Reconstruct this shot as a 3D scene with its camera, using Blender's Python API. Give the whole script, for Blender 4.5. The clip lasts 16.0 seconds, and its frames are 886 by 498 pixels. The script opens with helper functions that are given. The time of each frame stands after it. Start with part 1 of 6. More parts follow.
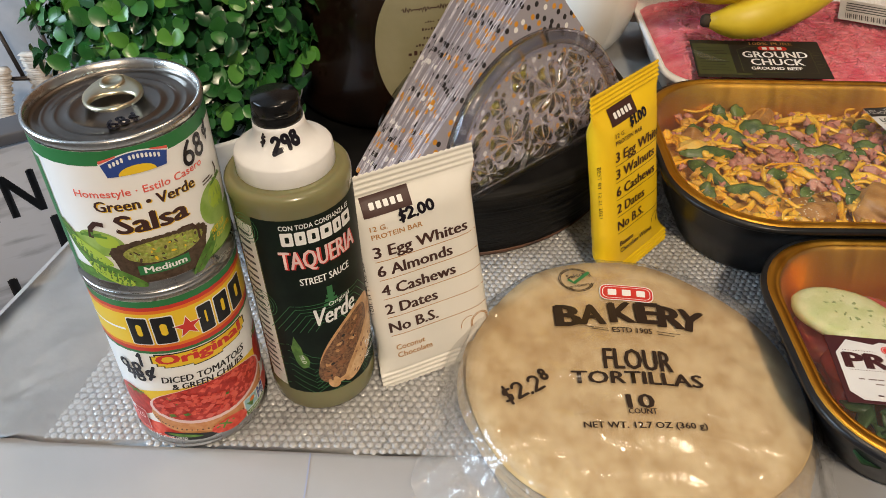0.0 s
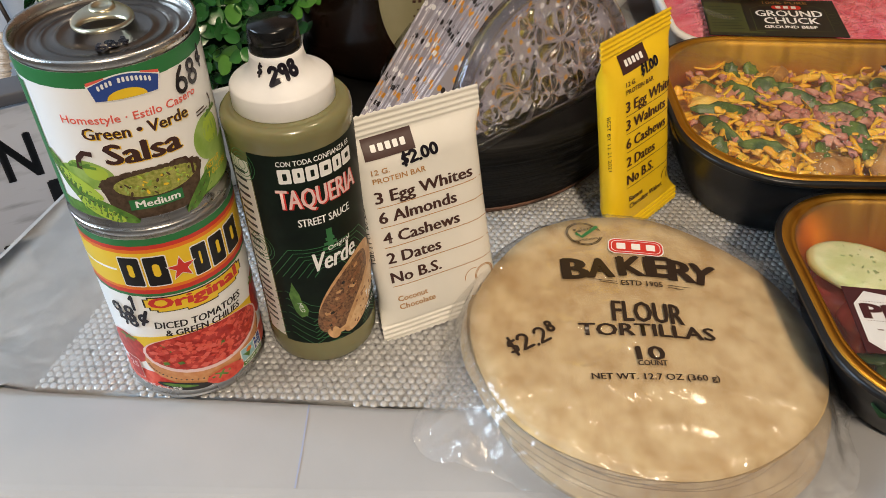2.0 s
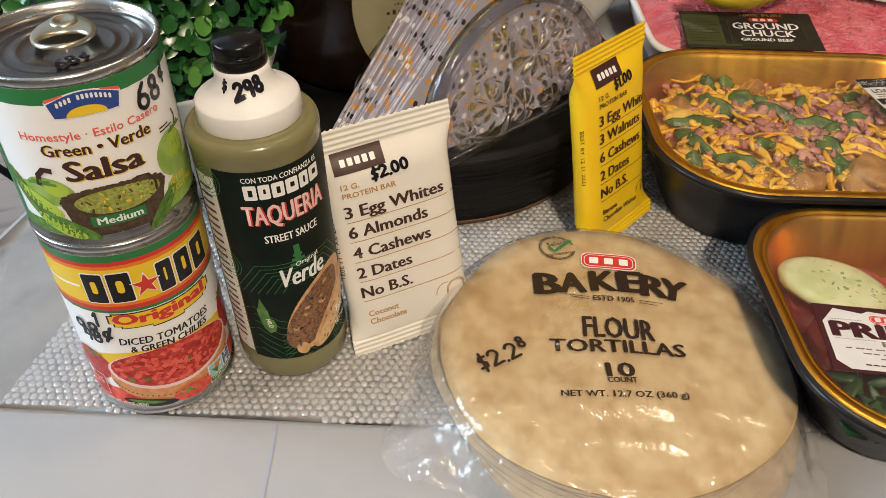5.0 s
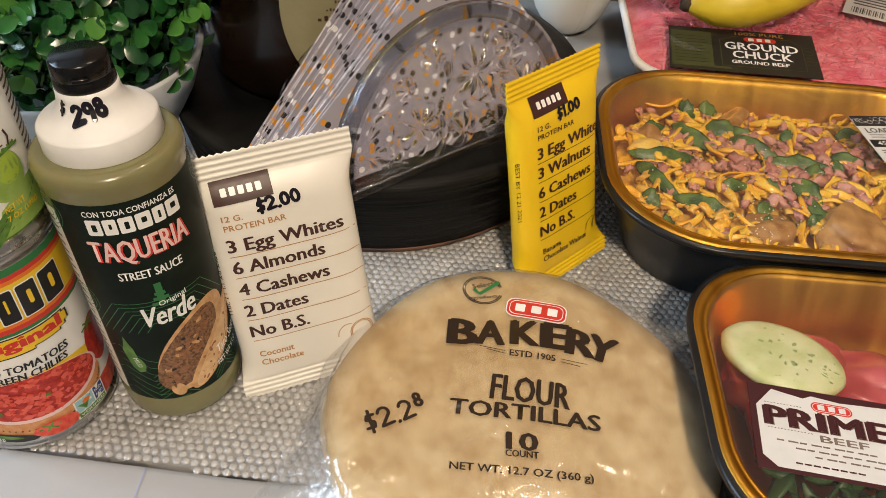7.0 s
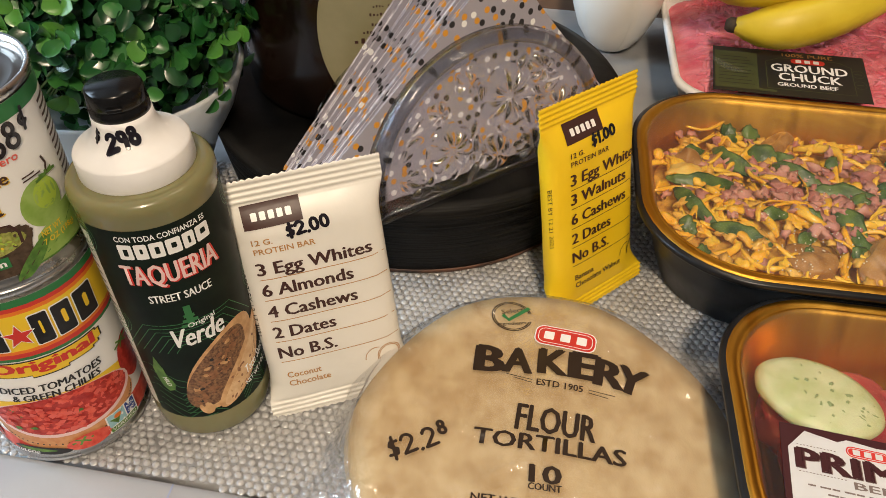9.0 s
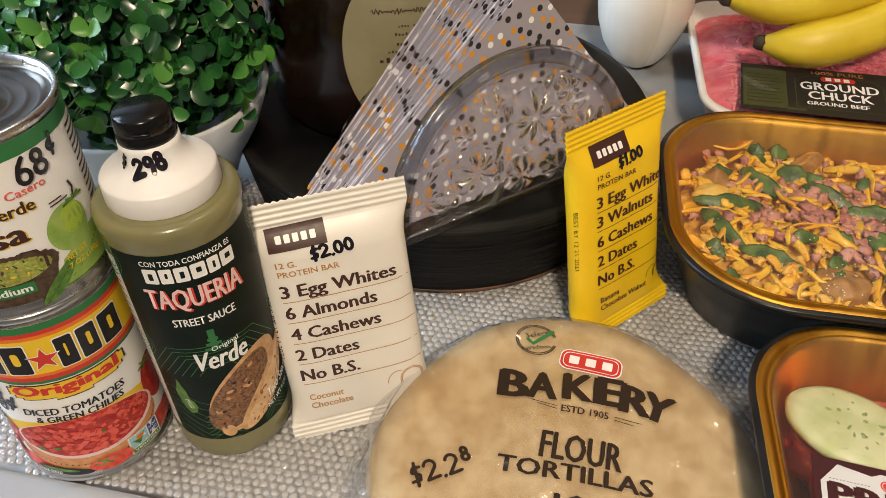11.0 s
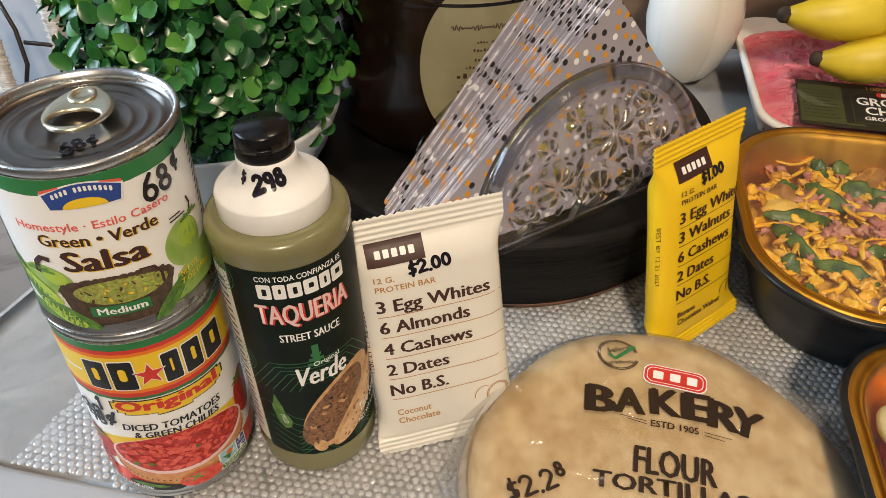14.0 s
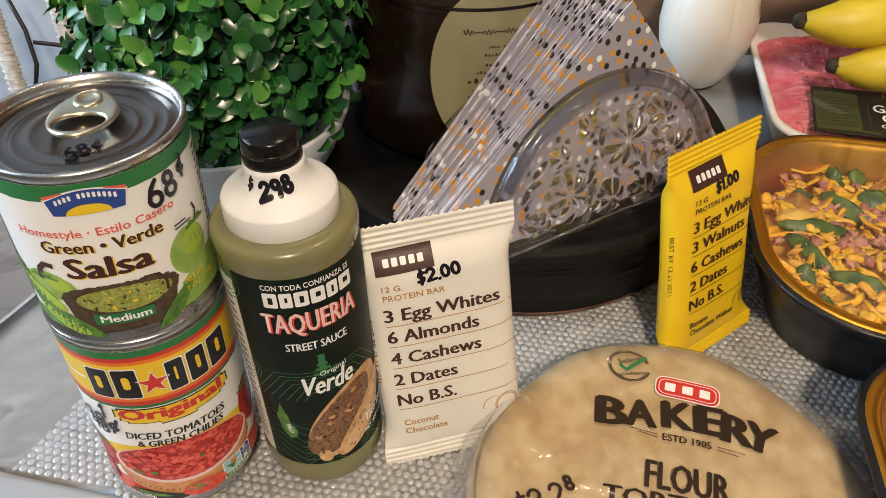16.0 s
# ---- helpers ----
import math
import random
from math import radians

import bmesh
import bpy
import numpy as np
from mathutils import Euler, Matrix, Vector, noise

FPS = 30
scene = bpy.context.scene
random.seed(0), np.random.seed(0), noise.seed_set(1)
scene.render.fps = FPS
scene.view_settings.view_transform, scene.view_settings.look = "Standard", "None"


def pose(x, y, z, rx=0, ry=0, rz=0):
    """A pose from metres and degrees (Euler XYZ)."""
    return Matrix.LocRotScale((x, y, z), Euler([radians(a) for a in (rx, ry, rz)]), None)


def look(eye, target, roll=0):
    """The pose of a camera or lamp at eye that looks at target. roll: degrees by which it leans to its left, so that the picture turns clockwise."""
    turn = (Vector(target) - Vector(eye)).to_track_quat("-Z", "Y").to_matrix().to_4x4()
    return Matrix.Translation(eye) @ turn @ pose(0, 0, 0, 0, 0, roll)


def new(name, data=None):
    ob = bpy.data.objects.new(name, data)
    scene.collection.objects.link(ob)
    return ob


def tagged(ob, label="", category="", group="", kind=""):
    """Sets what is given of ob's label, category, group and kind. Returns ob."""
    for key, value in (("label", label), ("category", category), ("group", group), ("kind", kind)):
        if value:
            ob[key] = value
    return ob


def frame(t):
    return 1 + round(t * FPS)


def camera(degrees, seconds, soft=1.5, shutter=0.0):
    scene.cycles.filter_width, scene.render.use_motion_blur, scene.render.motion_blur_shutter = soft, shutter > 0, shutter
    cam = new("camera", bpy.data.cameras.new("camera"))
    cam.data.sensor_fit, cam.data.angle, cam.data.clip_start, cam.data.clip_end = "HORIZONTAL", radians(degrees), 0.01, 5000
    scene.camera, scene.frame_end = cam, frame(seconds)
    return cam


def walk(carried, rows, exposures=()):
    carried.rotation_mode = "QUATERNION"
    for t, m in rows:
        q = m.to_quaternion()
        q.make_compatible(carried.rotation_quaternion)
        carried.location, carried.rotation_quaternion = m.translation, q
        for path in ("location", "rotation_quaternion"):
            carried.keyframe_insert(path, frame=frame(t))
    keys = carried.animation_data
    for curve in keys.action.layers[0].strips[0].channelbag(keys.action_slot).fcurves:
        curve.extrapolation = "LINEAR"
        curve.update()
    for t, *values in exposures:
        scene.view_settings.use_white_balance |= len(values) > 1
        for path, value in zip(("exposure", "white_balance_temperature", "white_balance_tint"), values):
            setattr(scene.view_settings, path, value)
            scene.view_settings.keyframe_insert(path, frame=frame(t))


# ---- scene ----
cam = camera(59.2, 16.0, soft=0.85)
METRES, EYE, TILT, LEAN, TURN = 0.23, 0.357, -40.5, -1.0, 0.0
ROWS = [
    (0.0, 0.0, 0.0, 0.0, 0.0, 0.0, -0.0),
    (0.5, 0.0017, 0.0048, -0.0179, 0.16, -0.24, -0.18),
    (1.0, -0.0261, 0.0365, -0.0836, 0.26, -0.49, -0.32),
    (1.5, -0.0017, 0.0638, -0.1065, 0.3, -0.71, -0.38),
    (2.0, -0.0022, 0.0623, -0.097, 0.2, -0.8, -0.35),
    (2.5, 0.0002, 0.0694, -0.0948, 0.02, -0.71, -0.25),
    (3.0, 0.0051, 0.0536, -0.0877, -0.15, -0.52, -0.17),
    (5.5, 0.0685, 0.0914, -0.0517, -0.63, -0.71, -0.74),
    (6.0, 0.155, 0.1244, -0.0257, -0.18, -1.11, -1.64),
    (6.5, 0.2444, 0.1794, 0.0305, 0.77, -1.58, -2.89),
    (7.0, 0.3244, 0.2606, 0.0714, 2.19, -2.0, -4.19),
    (7.5, 0.3471, 0.2813, 0.0917, 3.49, -2.27, -5.04),
    (8.0, 0.35, 0.2858, 0.0994, 4.53, -2.32, -5.42),
    (8.5, 0.3569, 0.2775, 0.1143, 5.14, -2.19, -5.5),
    (9.0, 0.355, 0.2692, 0.1216, 5.56, -1.97, -5.46),
    (11.5, 0.3227, 0.2871, 0.1567, 7.15, -1.45, -6.02),
    (12.0, 0.2045, 0.2612, 0.1353, 7.2, -1.27, -6.06),
    (12.5, 0.1375, 0.2569, 0.1266, 7.14, -1.14, -6.06),
    (13.0, 0.1403, 0.2599, 0.1358, 6.95, -0.97, -6.0),
    (13.5, 0.141, 0.261, 0.1355, 6.76, -0.82, -5.98),
    (14.0, 0.1396, 0.2561, 0.1398, 6.68, -0.68, -6.04),
    (14.5, 0.1415, 0.2565, 0.1425, 6.73, -0.58, -6.19),
    (15.0, 0.1349, 0.2653, 0.1472, 6.88, -0.55, -6.36),
    (15.5, 0.1304, 0.2837, 0.1446, 7.04, -0.6, -6.51),
    (16.0, 0.1306, 0.2823, 0.1521, 7.22, -0.61, -6.59),
]
walk(cam, [(t, pose(0, 0, EYE, TILT, LEAN, TURN) @ pose(METRES * x, METRES * y, METRES * z, 90 + pitch, roll, yaw)) for t, x, y, z, yaw, pitch, roll in ROWS], [(0.0, -0.08), (3.2, -0.08), (5.3, -0.02), (16.0, 0.02)])

# ---------- light and world ----------
world = bpy.data.worlds.new("World")
scene.world = world
world.use_nodes = True
wn = world.node_tree.nodes
sky = wn.new("ShaderNodeTexSky")
sky.sky_type, sky.sun_disc, sky.sun_elevation, sky.sun_rotation = "NISHITA", False, radians(14), radians(-80)
wn["Background"].inputs[1].default_value = 0.05
world.node_tree.links.new(sky.outputs[0], wn["Background"].inputs[0])


def area_lamp(name, m, size, power, colour, size_y=None):
    data = bpy.data.lights.new(name, "AREA")
    data.size, data.energy, data.color = size, power, colour
    if size_y:
        data.shape, data.size_y = "RECTANGLE", size_y
    ob = new(name, data)
    ob.matrix_world = m
    return ob


area_lamp("ceiling_light_lamp", look((0.30, -1.05, 1.66), (0.05, 0.4, 0)), 0.20, 35.5, (1.0, 0.805, 0.595))
area_lamp("ceiling_light_lamp", look((0.35, 0.50, 1.70), (0.15, 0.45, 0)), 0.22, 6.0, (1.0, 0.80, 0.56))
area_lamp("window_daylight", look((-1.97, 0.25, 0.93), (0, 0.35, 0)), 1.15, 58.0, (0.61, 0.80, 1.0), 1.1)

# ---------- helpers for meshes ----------


def to_object(name, bm, mats, smooth=True):
    me = bpy.data.meshes.new(name)
    bm.to_mesh(me)
    bm.free()
    for m in (mats if isinstance(mats, (list, tuple)) else [mats]):
        me.materials.append(m)
    if smooth:
        me.polygons.foreach_set("use_smooth", [True] * len(me.polygons))
    return new(name, me)


def part(name, bm, mats, parent, label="", smooth=True):
    """One mesh object under a thing or part."""
    ob = to_object(name, bm, mats, smooth)
    ob.parent = parent
    if label:
        ob["label"] = label
    return ob


def thing(name, m, label, category, group="", kind=""):
    ob = new(name)
    ob.empty_display_size = 0.02
    ob.matrix_world = m
    return tagged(ob, label, category, group, kind)


def solo(name, bm, mats, label, category, kind="", m=None, smooth=True, group=""):
    ob = to_object(name, bm, mats, smooth)
    if m is not None:
        ob.matrix_world = m
    return tagged(ob, label, category, group, kind)


def box(bm, x0, x1, y0, y1, z0, z1, bevel=0.0, mi=0):
    geo = bmesh.ops.create_cube(bm, size=1)
    vs = geo["verts"]
    for v in vs:
        v.co = Vector(((x0, x1)[v.co.x > 0], (y0, y1)[v.co.y > 0], (z0, z1)[v.co.z > 0]))
    fs = list({f for v in vs for f in v.link_faces})
    for f in fs:
        f.material_index = mi
    if bevel:
        es = list({e for v in vs for e in v.link_edges})
        bmesh.ops.bevel(bm, geom=es, offset=bevel, segments=2, affect="EDGES", profile=0.5)


def lathe(bm, prof, n=64, mi=0, centre=(0, 0), cap=True):
    rings = []
    for r, z in prof:
        if r < 1e-6:
            rings.append([bm.verts.new((centre[0], centre[1], z))])
        else:
            rings.append([bm.verts.new((centre[0] + r * math.sin(2 * math.pi * i / n), centre[1] - r * math.cos(2 * math.pi * i / n), z)) for i in range(n)])
    for a, b in zip(rings, rings[1:]):
        for i in range(n):
            j = (i + 1) % n
            if len(a) == 1 and len(b) == 1:
                continue
            if len(a) == 1:
                f = bm.faces.new((a[0], b[j], b[i]))
            elif len(b) == 1:
                f = bm.faces.new((a[i], a[j], b[0]))
            else:
                f = bm.faces.new((a[i], a[j], b[j], b[i]))
            f.material_index = mi
    return rings


def tube(bm, pts, radii, n=8, mi=0, flat=1.0):
    """A tube of rings along pts; radii one number or one each."""
    pts = [Vector(p) for p in pts]
    if not isinstance(radii, (list, tuple)):
        radii = [radii] * len(pts)
    rings = []
    side = None
    for i, p in enumerate(pts):
        d = (pts[min(i + 1, len(pts) - 1)] - pts[max(i - 1, 0)]).normalized()
        if side is None:
            side = d.orthogonal().normalized()
        side = (side - d * side.dot(d)).normalized()
        up = d.cross(side)
        rings.append([bm.verts.new(p + radii[i] * (math.cos(2 * math.pi * k / n) * side + flat * math.sin(2 * math.pi * k / n) * up)) for k in range(n)])
    for a, b in zip(rings, rings[1:]):
        for k in range(n):
            f = bm.faces.new((a[k], a[(k + 1) % n], b[(k + 1) % n], b[k]))
            f.material_index = mi
    for r in (rings[0][::-1], rings[-1]):
        f = bm.faces.new(r)
        f.material_index = mi


def rrect(cx, cy, hx, hy, r, n=10):
    """Points of a rounded rectangle, counter-clockwise."""
    out = []
    for k, (sx, sy) in enumerate(((1, 1), (-1, 1), (-1, -1), (1, -1))):
        for i in range(n + 1):
            a = math.pi / 2 * (k + i / n)
            out.append((cx + sx * (hx - r) + r * math.cos(a), cy + sy * (hy - r) + r * math.sin(a)))
    return out


def loft(bm, loops, mi=0, close_last=False, close_first=False):
    """loops: lists of 3D points of equal length."""
    rings = [[bm.verts.new(p) for p in lp] for lp in loops]
    n = len(rings[0])
    for a, b in zip(rings, rings[1:]):
        for i in range(n):
            f = bm.faces.new((a[i], a[(i + 1) % n], b[(i + 1) % n], b[i]))
            f.material_index = mi
    if close_last:
        bm.faces.new(rings[-1]).material_index = mi
    if close_first:
        bm.faces.new(rings[0][::-1]).material_index = mi


def blob(bm, c, rx, ry, rz, seed=0, rough=0.15, sub=2, mi=0, rot=0.0):
    geo = bmesh.ops.create_icosphere(bm, subdivisions=sub, radius=1)
    q = Euler((0, 0, rot)).to_matrix()
    for v in geo["verts"]:
        k = 1 + rough * noise.noise(v.co * 1.6 + Vector((seed * 3.1, seed * 1.7, seed)))
        v.co = Vector(c) + q @ Vector((v.co.x * rx * k, v.co.y * ry * k, v.co.z * rz * k))
    for f in {f for v in geo["verts"] for f in v.link_faces}:
        f.material_index = mi


class Print:
    """Flat printed shapes (x right, y up, metres), laid on a surface by a mapping."""

    def __init__(self, cell=0.004):
        self.bm, self.cell, self.lift = bmesh.new(), cell, 0.0

    def poly(self, pts, mi=0, lift=None):
        """A filled outline in steps small enough to be bent."""
        b = bmesh.new()
        z = self.lift if lift is None else lift
        f = b.faces.new([b.verts.new((x, y, z)) for x, y in pts])
        f.normal_update()
        if f.normal.z < 0:
            f.normal_flip()
        bmesh.ops.triangulate(b, faces=b.faces[:])
        for _ in range(5):
            es = [e for e in b.edges if e.calc_length() > self.cell]
            if not es:
                break
            bmesh.ops.subdivide_edges(b, edges=es, cuts=1)
            bmesh.ops.triangulate(b, faces=b.faces[:])
        self.take(b, mi)

    def take(self, b, mi):
        m = {}
        for v in b.verts:
            m[v] = self.bm.verts.new(v.co)
        for f in b.faces:
            try:
                self.bm.faces.new([m[v] for v in f.verts]).material_index = mi
            except ValueError:
                pass
        b.free()

    def rect(self, x0, x1, y0, y1, mi=0, lift=None):
        self.poly([(x0, y0), (x1, y0), (x1, y1), (x0, y1)], mi, lift)

    def ellipse(self, cx, cy, rx, ry, mi=0, lift=None, rot=0.0, n=28, a0=0.0, a1=2 * math.pi):
        c, s = math.cos(rot), math.sin(rot)
        pts = []
        for i in range(n):
            a = a0 + (a1 - a0) * i / (n if a1 - a0 > 6.28 else n - 1)
            x, y = rx * math.cos(a), ry * math.sin(a)
            pts.append((cx + c * x - s * y, cy + s * x + c * y))
        self.poly(pts, mi, lift)

    def round_bar(self, x0, x1, y0, y1, mi=0, lift=None, r=None):
        r = min(x1 - x0, y1 - y0) / 2.01 if r is None else r
        self.poly(rrect((x0 + x1) / 2, (y0 + y1) / 2, (x1 - x0) / 2, (y1 - y0) / 2, r, 6), mi, lift)

    def line(self, pts, w, mi=0, lift=None):
        z = self.lift if lift is None else lift
        out = []
        for i in range(len(pts) - 1):
            a, b2 = Vector(pts[i]), Vector(pts[i + 1])
            k = max(1, int((b2 - a).length / self.cell))
            out += [a + (b2 - a) * j / k for j in range(k)]
        out.append(Vector(pts[-1]))
        L, R = [], []
        for i, p in enumerate(out):
            d = (out[min(i + 1, len(out) - 1)] - out[max(i - 1, 0)])
            d = d.normalized() if d.length > 0 else Vector((1, 0))
            o = Vector((-d.y, d.x)) * w / 2
            L.append(self.bm.verts.new((*(p + o), z)))
            R.append(self.bm.verts.new((*(p - o), z)))
        for i in range(len(out) - 1):
            self.bm.faces.new((R[i], R[i + 1], L[i + 1], L[i])).material_index = mi

    def text(self, s, x0, y0, w, h, mi=0, lift=None, bold=0.0, slant=0.0, arch=0.0, rot=0.0, centre=False):
        """Lettering in the built-in font, stretched to w x h, its lower left corner (or middle) at x0, y0."""
        z = self.lift if lift is None else lift
        cu = bpy.data.curves.new("lettering", "FONT")
        cu.body, cu.resolution_u = s, 2
        # heavy letters and the capital M do not swell cleanly, so their lines are thickened by doubling
        doubled = ("M" in s and bold > 0) or bold > 0.015
        cu.offset = 0.0 if doubled else bold
        ob = new("lettering", cu)
        dg = bpy.context.evaluated_depsgraph_get()
        dg.update()
        me = bpy.data.meshes.new_from_object(ob.evaluated_get(dg))
        b = bmesh.new()
        b.from_mesh(me)
        bpy.data.objects.remove(ob)
        bpy.data.curves.remove(cu)
        bpy.data.meshes.remove(me)
        xs, ys = [v.co.x for v in b.verts], [v.co.y for v in b.verts]
        if not xs:
            return
        ax, ay, bx, by = min(xs), min(ys), max(xs), max(ys)
        c, sn = math.cos(rot), math.sin(rot)
        for v in b.verts:
            x, y = (v.co.x - ax) / (bx - ax) * w, (v.co.y - ay) / (by - ay) * h
            x += slant * y
            y += arch * (1 - (2 * x / w - 1) ** 2)
            if centre:
                x, y = x - w / 2, y - h / 2
            v.co = Vector((x0 + c * x - sn * y, y0 + sn * x + c * y, z))
        if doubled:
            k = bold * w / (bx - ax)
            for dx, dy, dz in ((-k, 0, 0.00002), (k, 0, 0.00004), (0, k * 0.6, 0.00006)):
                extra = b.copy()
                for v in extra.verts:
                    v.co += Vector((c * dx - sn * dy, sn * dx + c * dy, dz))
                self.take(extra, mi)
        self.take(b, mi)

    def marker(self, s, x0, y0, h, mi=0, lift=None, w=0.0011, rot=0.0):
        """Felt-pen figures drawn as strokes."""
        c, sn = math.cos(rot), math.sin(rot)
        x = 0.0
        for ch in s:
            adv, strokes = PEN[ch]
            for st in strokes:
                pts = [(x0 + c * (x + px * h) - sn * py * h, y0 + sn * (x + px * h) + c * py * h) for px, py in st]
                for i in range(len(pts) - 1):
                    self.line(pts[i:i + 2], w, mi, lift)
                for p in pts:
                    self.ellipse(p[0], p[1], w / 2, w / 2, mi, lift, n=7)
            x += adv * h

    def mark(self):
        return len(self.bm.verts)

    def stretch(self, start, sx, dx, sy, dy):
        """Scales and moves all that was added since start."""
        self.bm.verts.ensure_lookup_table()
        for i in range(start, len(self.bm.verts)):
            c = self.bm.verts[i].co
            c.x, c.y = c.x * sx + dx, c.y * sy + dy

    def lay(self, mapping):
        for v in self.bm.verts:
            v.co = mapping(v.co.x, v.co.y, v.co.z)
        return self.bm


def ring_pts(cx, cy, rx, ry, a0, a1, n=9):
    return [(cx + rx * math.cos(radians(a0 + (a1 - a0) * i / n)), cy + ry * math.sin(radians(a0 + (a1 - a0) * i / n))) for i in range(n + 1)]


PEN = {
    "0": (0.72, [ring_pts(0.3, 0.5, 0.24, 0.44, 90, 450, 12)]),
    "1": (0.45, [[(0.1, 0.75), (0.25, 1.0), (0.22, 0.0)]]),
    "2": (0.75, [[*ring_pts(0.3, 0.72, 0.25, 0.25, 170, -30), (0.06, 0.04), (0.62, 0.1)]]),
    "6": (0.7, [[(0.5, 1.0), (0.25, 0.75), *ring_pts(0.3, 0.28, 0.24, 0.28, 140, 480, 10)]]),
    "8": (0.72, [ring_pts(0.3, 0.25, 0.24, 0.25, 90, 450, 10), ring_pts(0.32, 0.74, 0.19, 0.23, -90, 270, 10)]),
    "9": (0.7, [[*ring_pts(0.3, 0.7, 0.22, 0.26, 20, 380, 10), (0.5, 0.5), (0.4, 0.0)]]),
    "$": (0.65, [[(0.5, 0.8), (0.2, 0.8), (0.12, 0.6), (0.45, 0.4), (0.4, 0.16), (0.05, 0.16)], [(0.32, 1.05), (0.25, -0.1)]]),
    "c": (0.6, [ring_pts(0.3, 0.35, 0.2, 0.22, 60, 320), [(0.5, 0.85), (0.2, -0.1)]]),
    ".": (0.25, [[(0.08, 0.0), (0.12, 0.05)]]),
    " ": (0.35, []),
}


# ---------- materials ----------


def paint(name, c1, c2=None, scale=40.0, rough=0.5, metal=0.0, bump=0.0, bump_scale=None, detail=4.0, alpha=1.0, trans=0.0, coat=0.0, rough2=None, stretch=(1, 1, 1), spec=0.5, sss=0.0, ior=1.45, low=0.35, high=0.65):
    m = bpy.data.materials.new(name)
    m.use_nodes = True
    nt = m.node_tree
    b = nt.nodes["Principled BSDF"]
    b.inputs["Base Color"].default_value = (*c1, 1)
    b.inputs["Roughness"].default_value = rough
    b.inputs["Metallic"].default_value = metal
    b.inputs["Alpha"].default_value = alpha
    b.inputs["Transmission Weight"].default_value = trans
    b.inputs["Coat Weight"].default_value = coat
    b.inputs["Coat Roughness"].default_value = 0.08
    b.inputs["Specular IOR Level"].default_value = spec
    b.inputs["IOR"].default_value = ior
    if sss:
        b.inputs["Subsurface Weight"].default_value = sss
        b.inputs["Subsurface Scale"].default_value = 0.004
    tc = nt.nodes.new("ShaderNodeTexCoord")
    mp = nt.nodes.new("ShaderNodeMapping")
    mp.inputs["Scale"].default_value = stretch
    nt.links.new(tc.outputs["Object"], mp.inputs[0])
    if c2 is not None or rough2 is not None:
        nz = nt.nodes.new("ShaderNodeTexNoise")
        nz.inputs["Scale"].default_value, nz.inputs["Detail"].default_value = scale, detail
        nt.links.new(mp.outputs[0], nz.inputs["Vector"])
        if c2 is not None:
            cr = nt.nodes.new("ShaderNodeValToRGB")
            cr.color_ramp.elements[0].position, cr.color_ramp.elements[1].position = low, high
            cr.color_ramp.elements[0].color, cr.color_ramp.elements[1].color = (*c1, 1), (*c2, 1)
            nt.links.new(nz.outputs["Fac"], cr.inputs[0])
            nt.links.new(cr.outputs[0], b.inputs["Base Color"])
        if rough2 is not None:
            mr = nt.nodes.new("ShaderNodeMapRange")
            mr.inputs[1].default_value, mr.inputs[2].default_value, mr.inputs[3].default_value, mr.inputs[4].default_value = 0.3, 0.7, rough, rough2
            nt.links.new(nz.outputs["Fac"], mr.inputs[0])
            nt.links.new(mr.outputs[0], b.inputs["Roughness"])
    if bump:
        n2 = nt.nodes.new("ShaderNodeTexNoise")
        n2.inputs["Scale"].default_value, n2.inputs["Detail"].default_value = bump_scale or scale * 3, 5
        nt.links.new(mp.outputs[0], n2.inputs["Vector"])
        bp = nt.nodes.new("ShaderNodeBump")
        bp.inputs["Strength"].default_value, bp.inputs["Distance"].default_value = bump, 0.002
        nt.links.new(n2.outputs["Fac"], bp.inputs["Height"])
        nt.links.new(bp.outputs[0], b.inputs["Normal"])
    return m


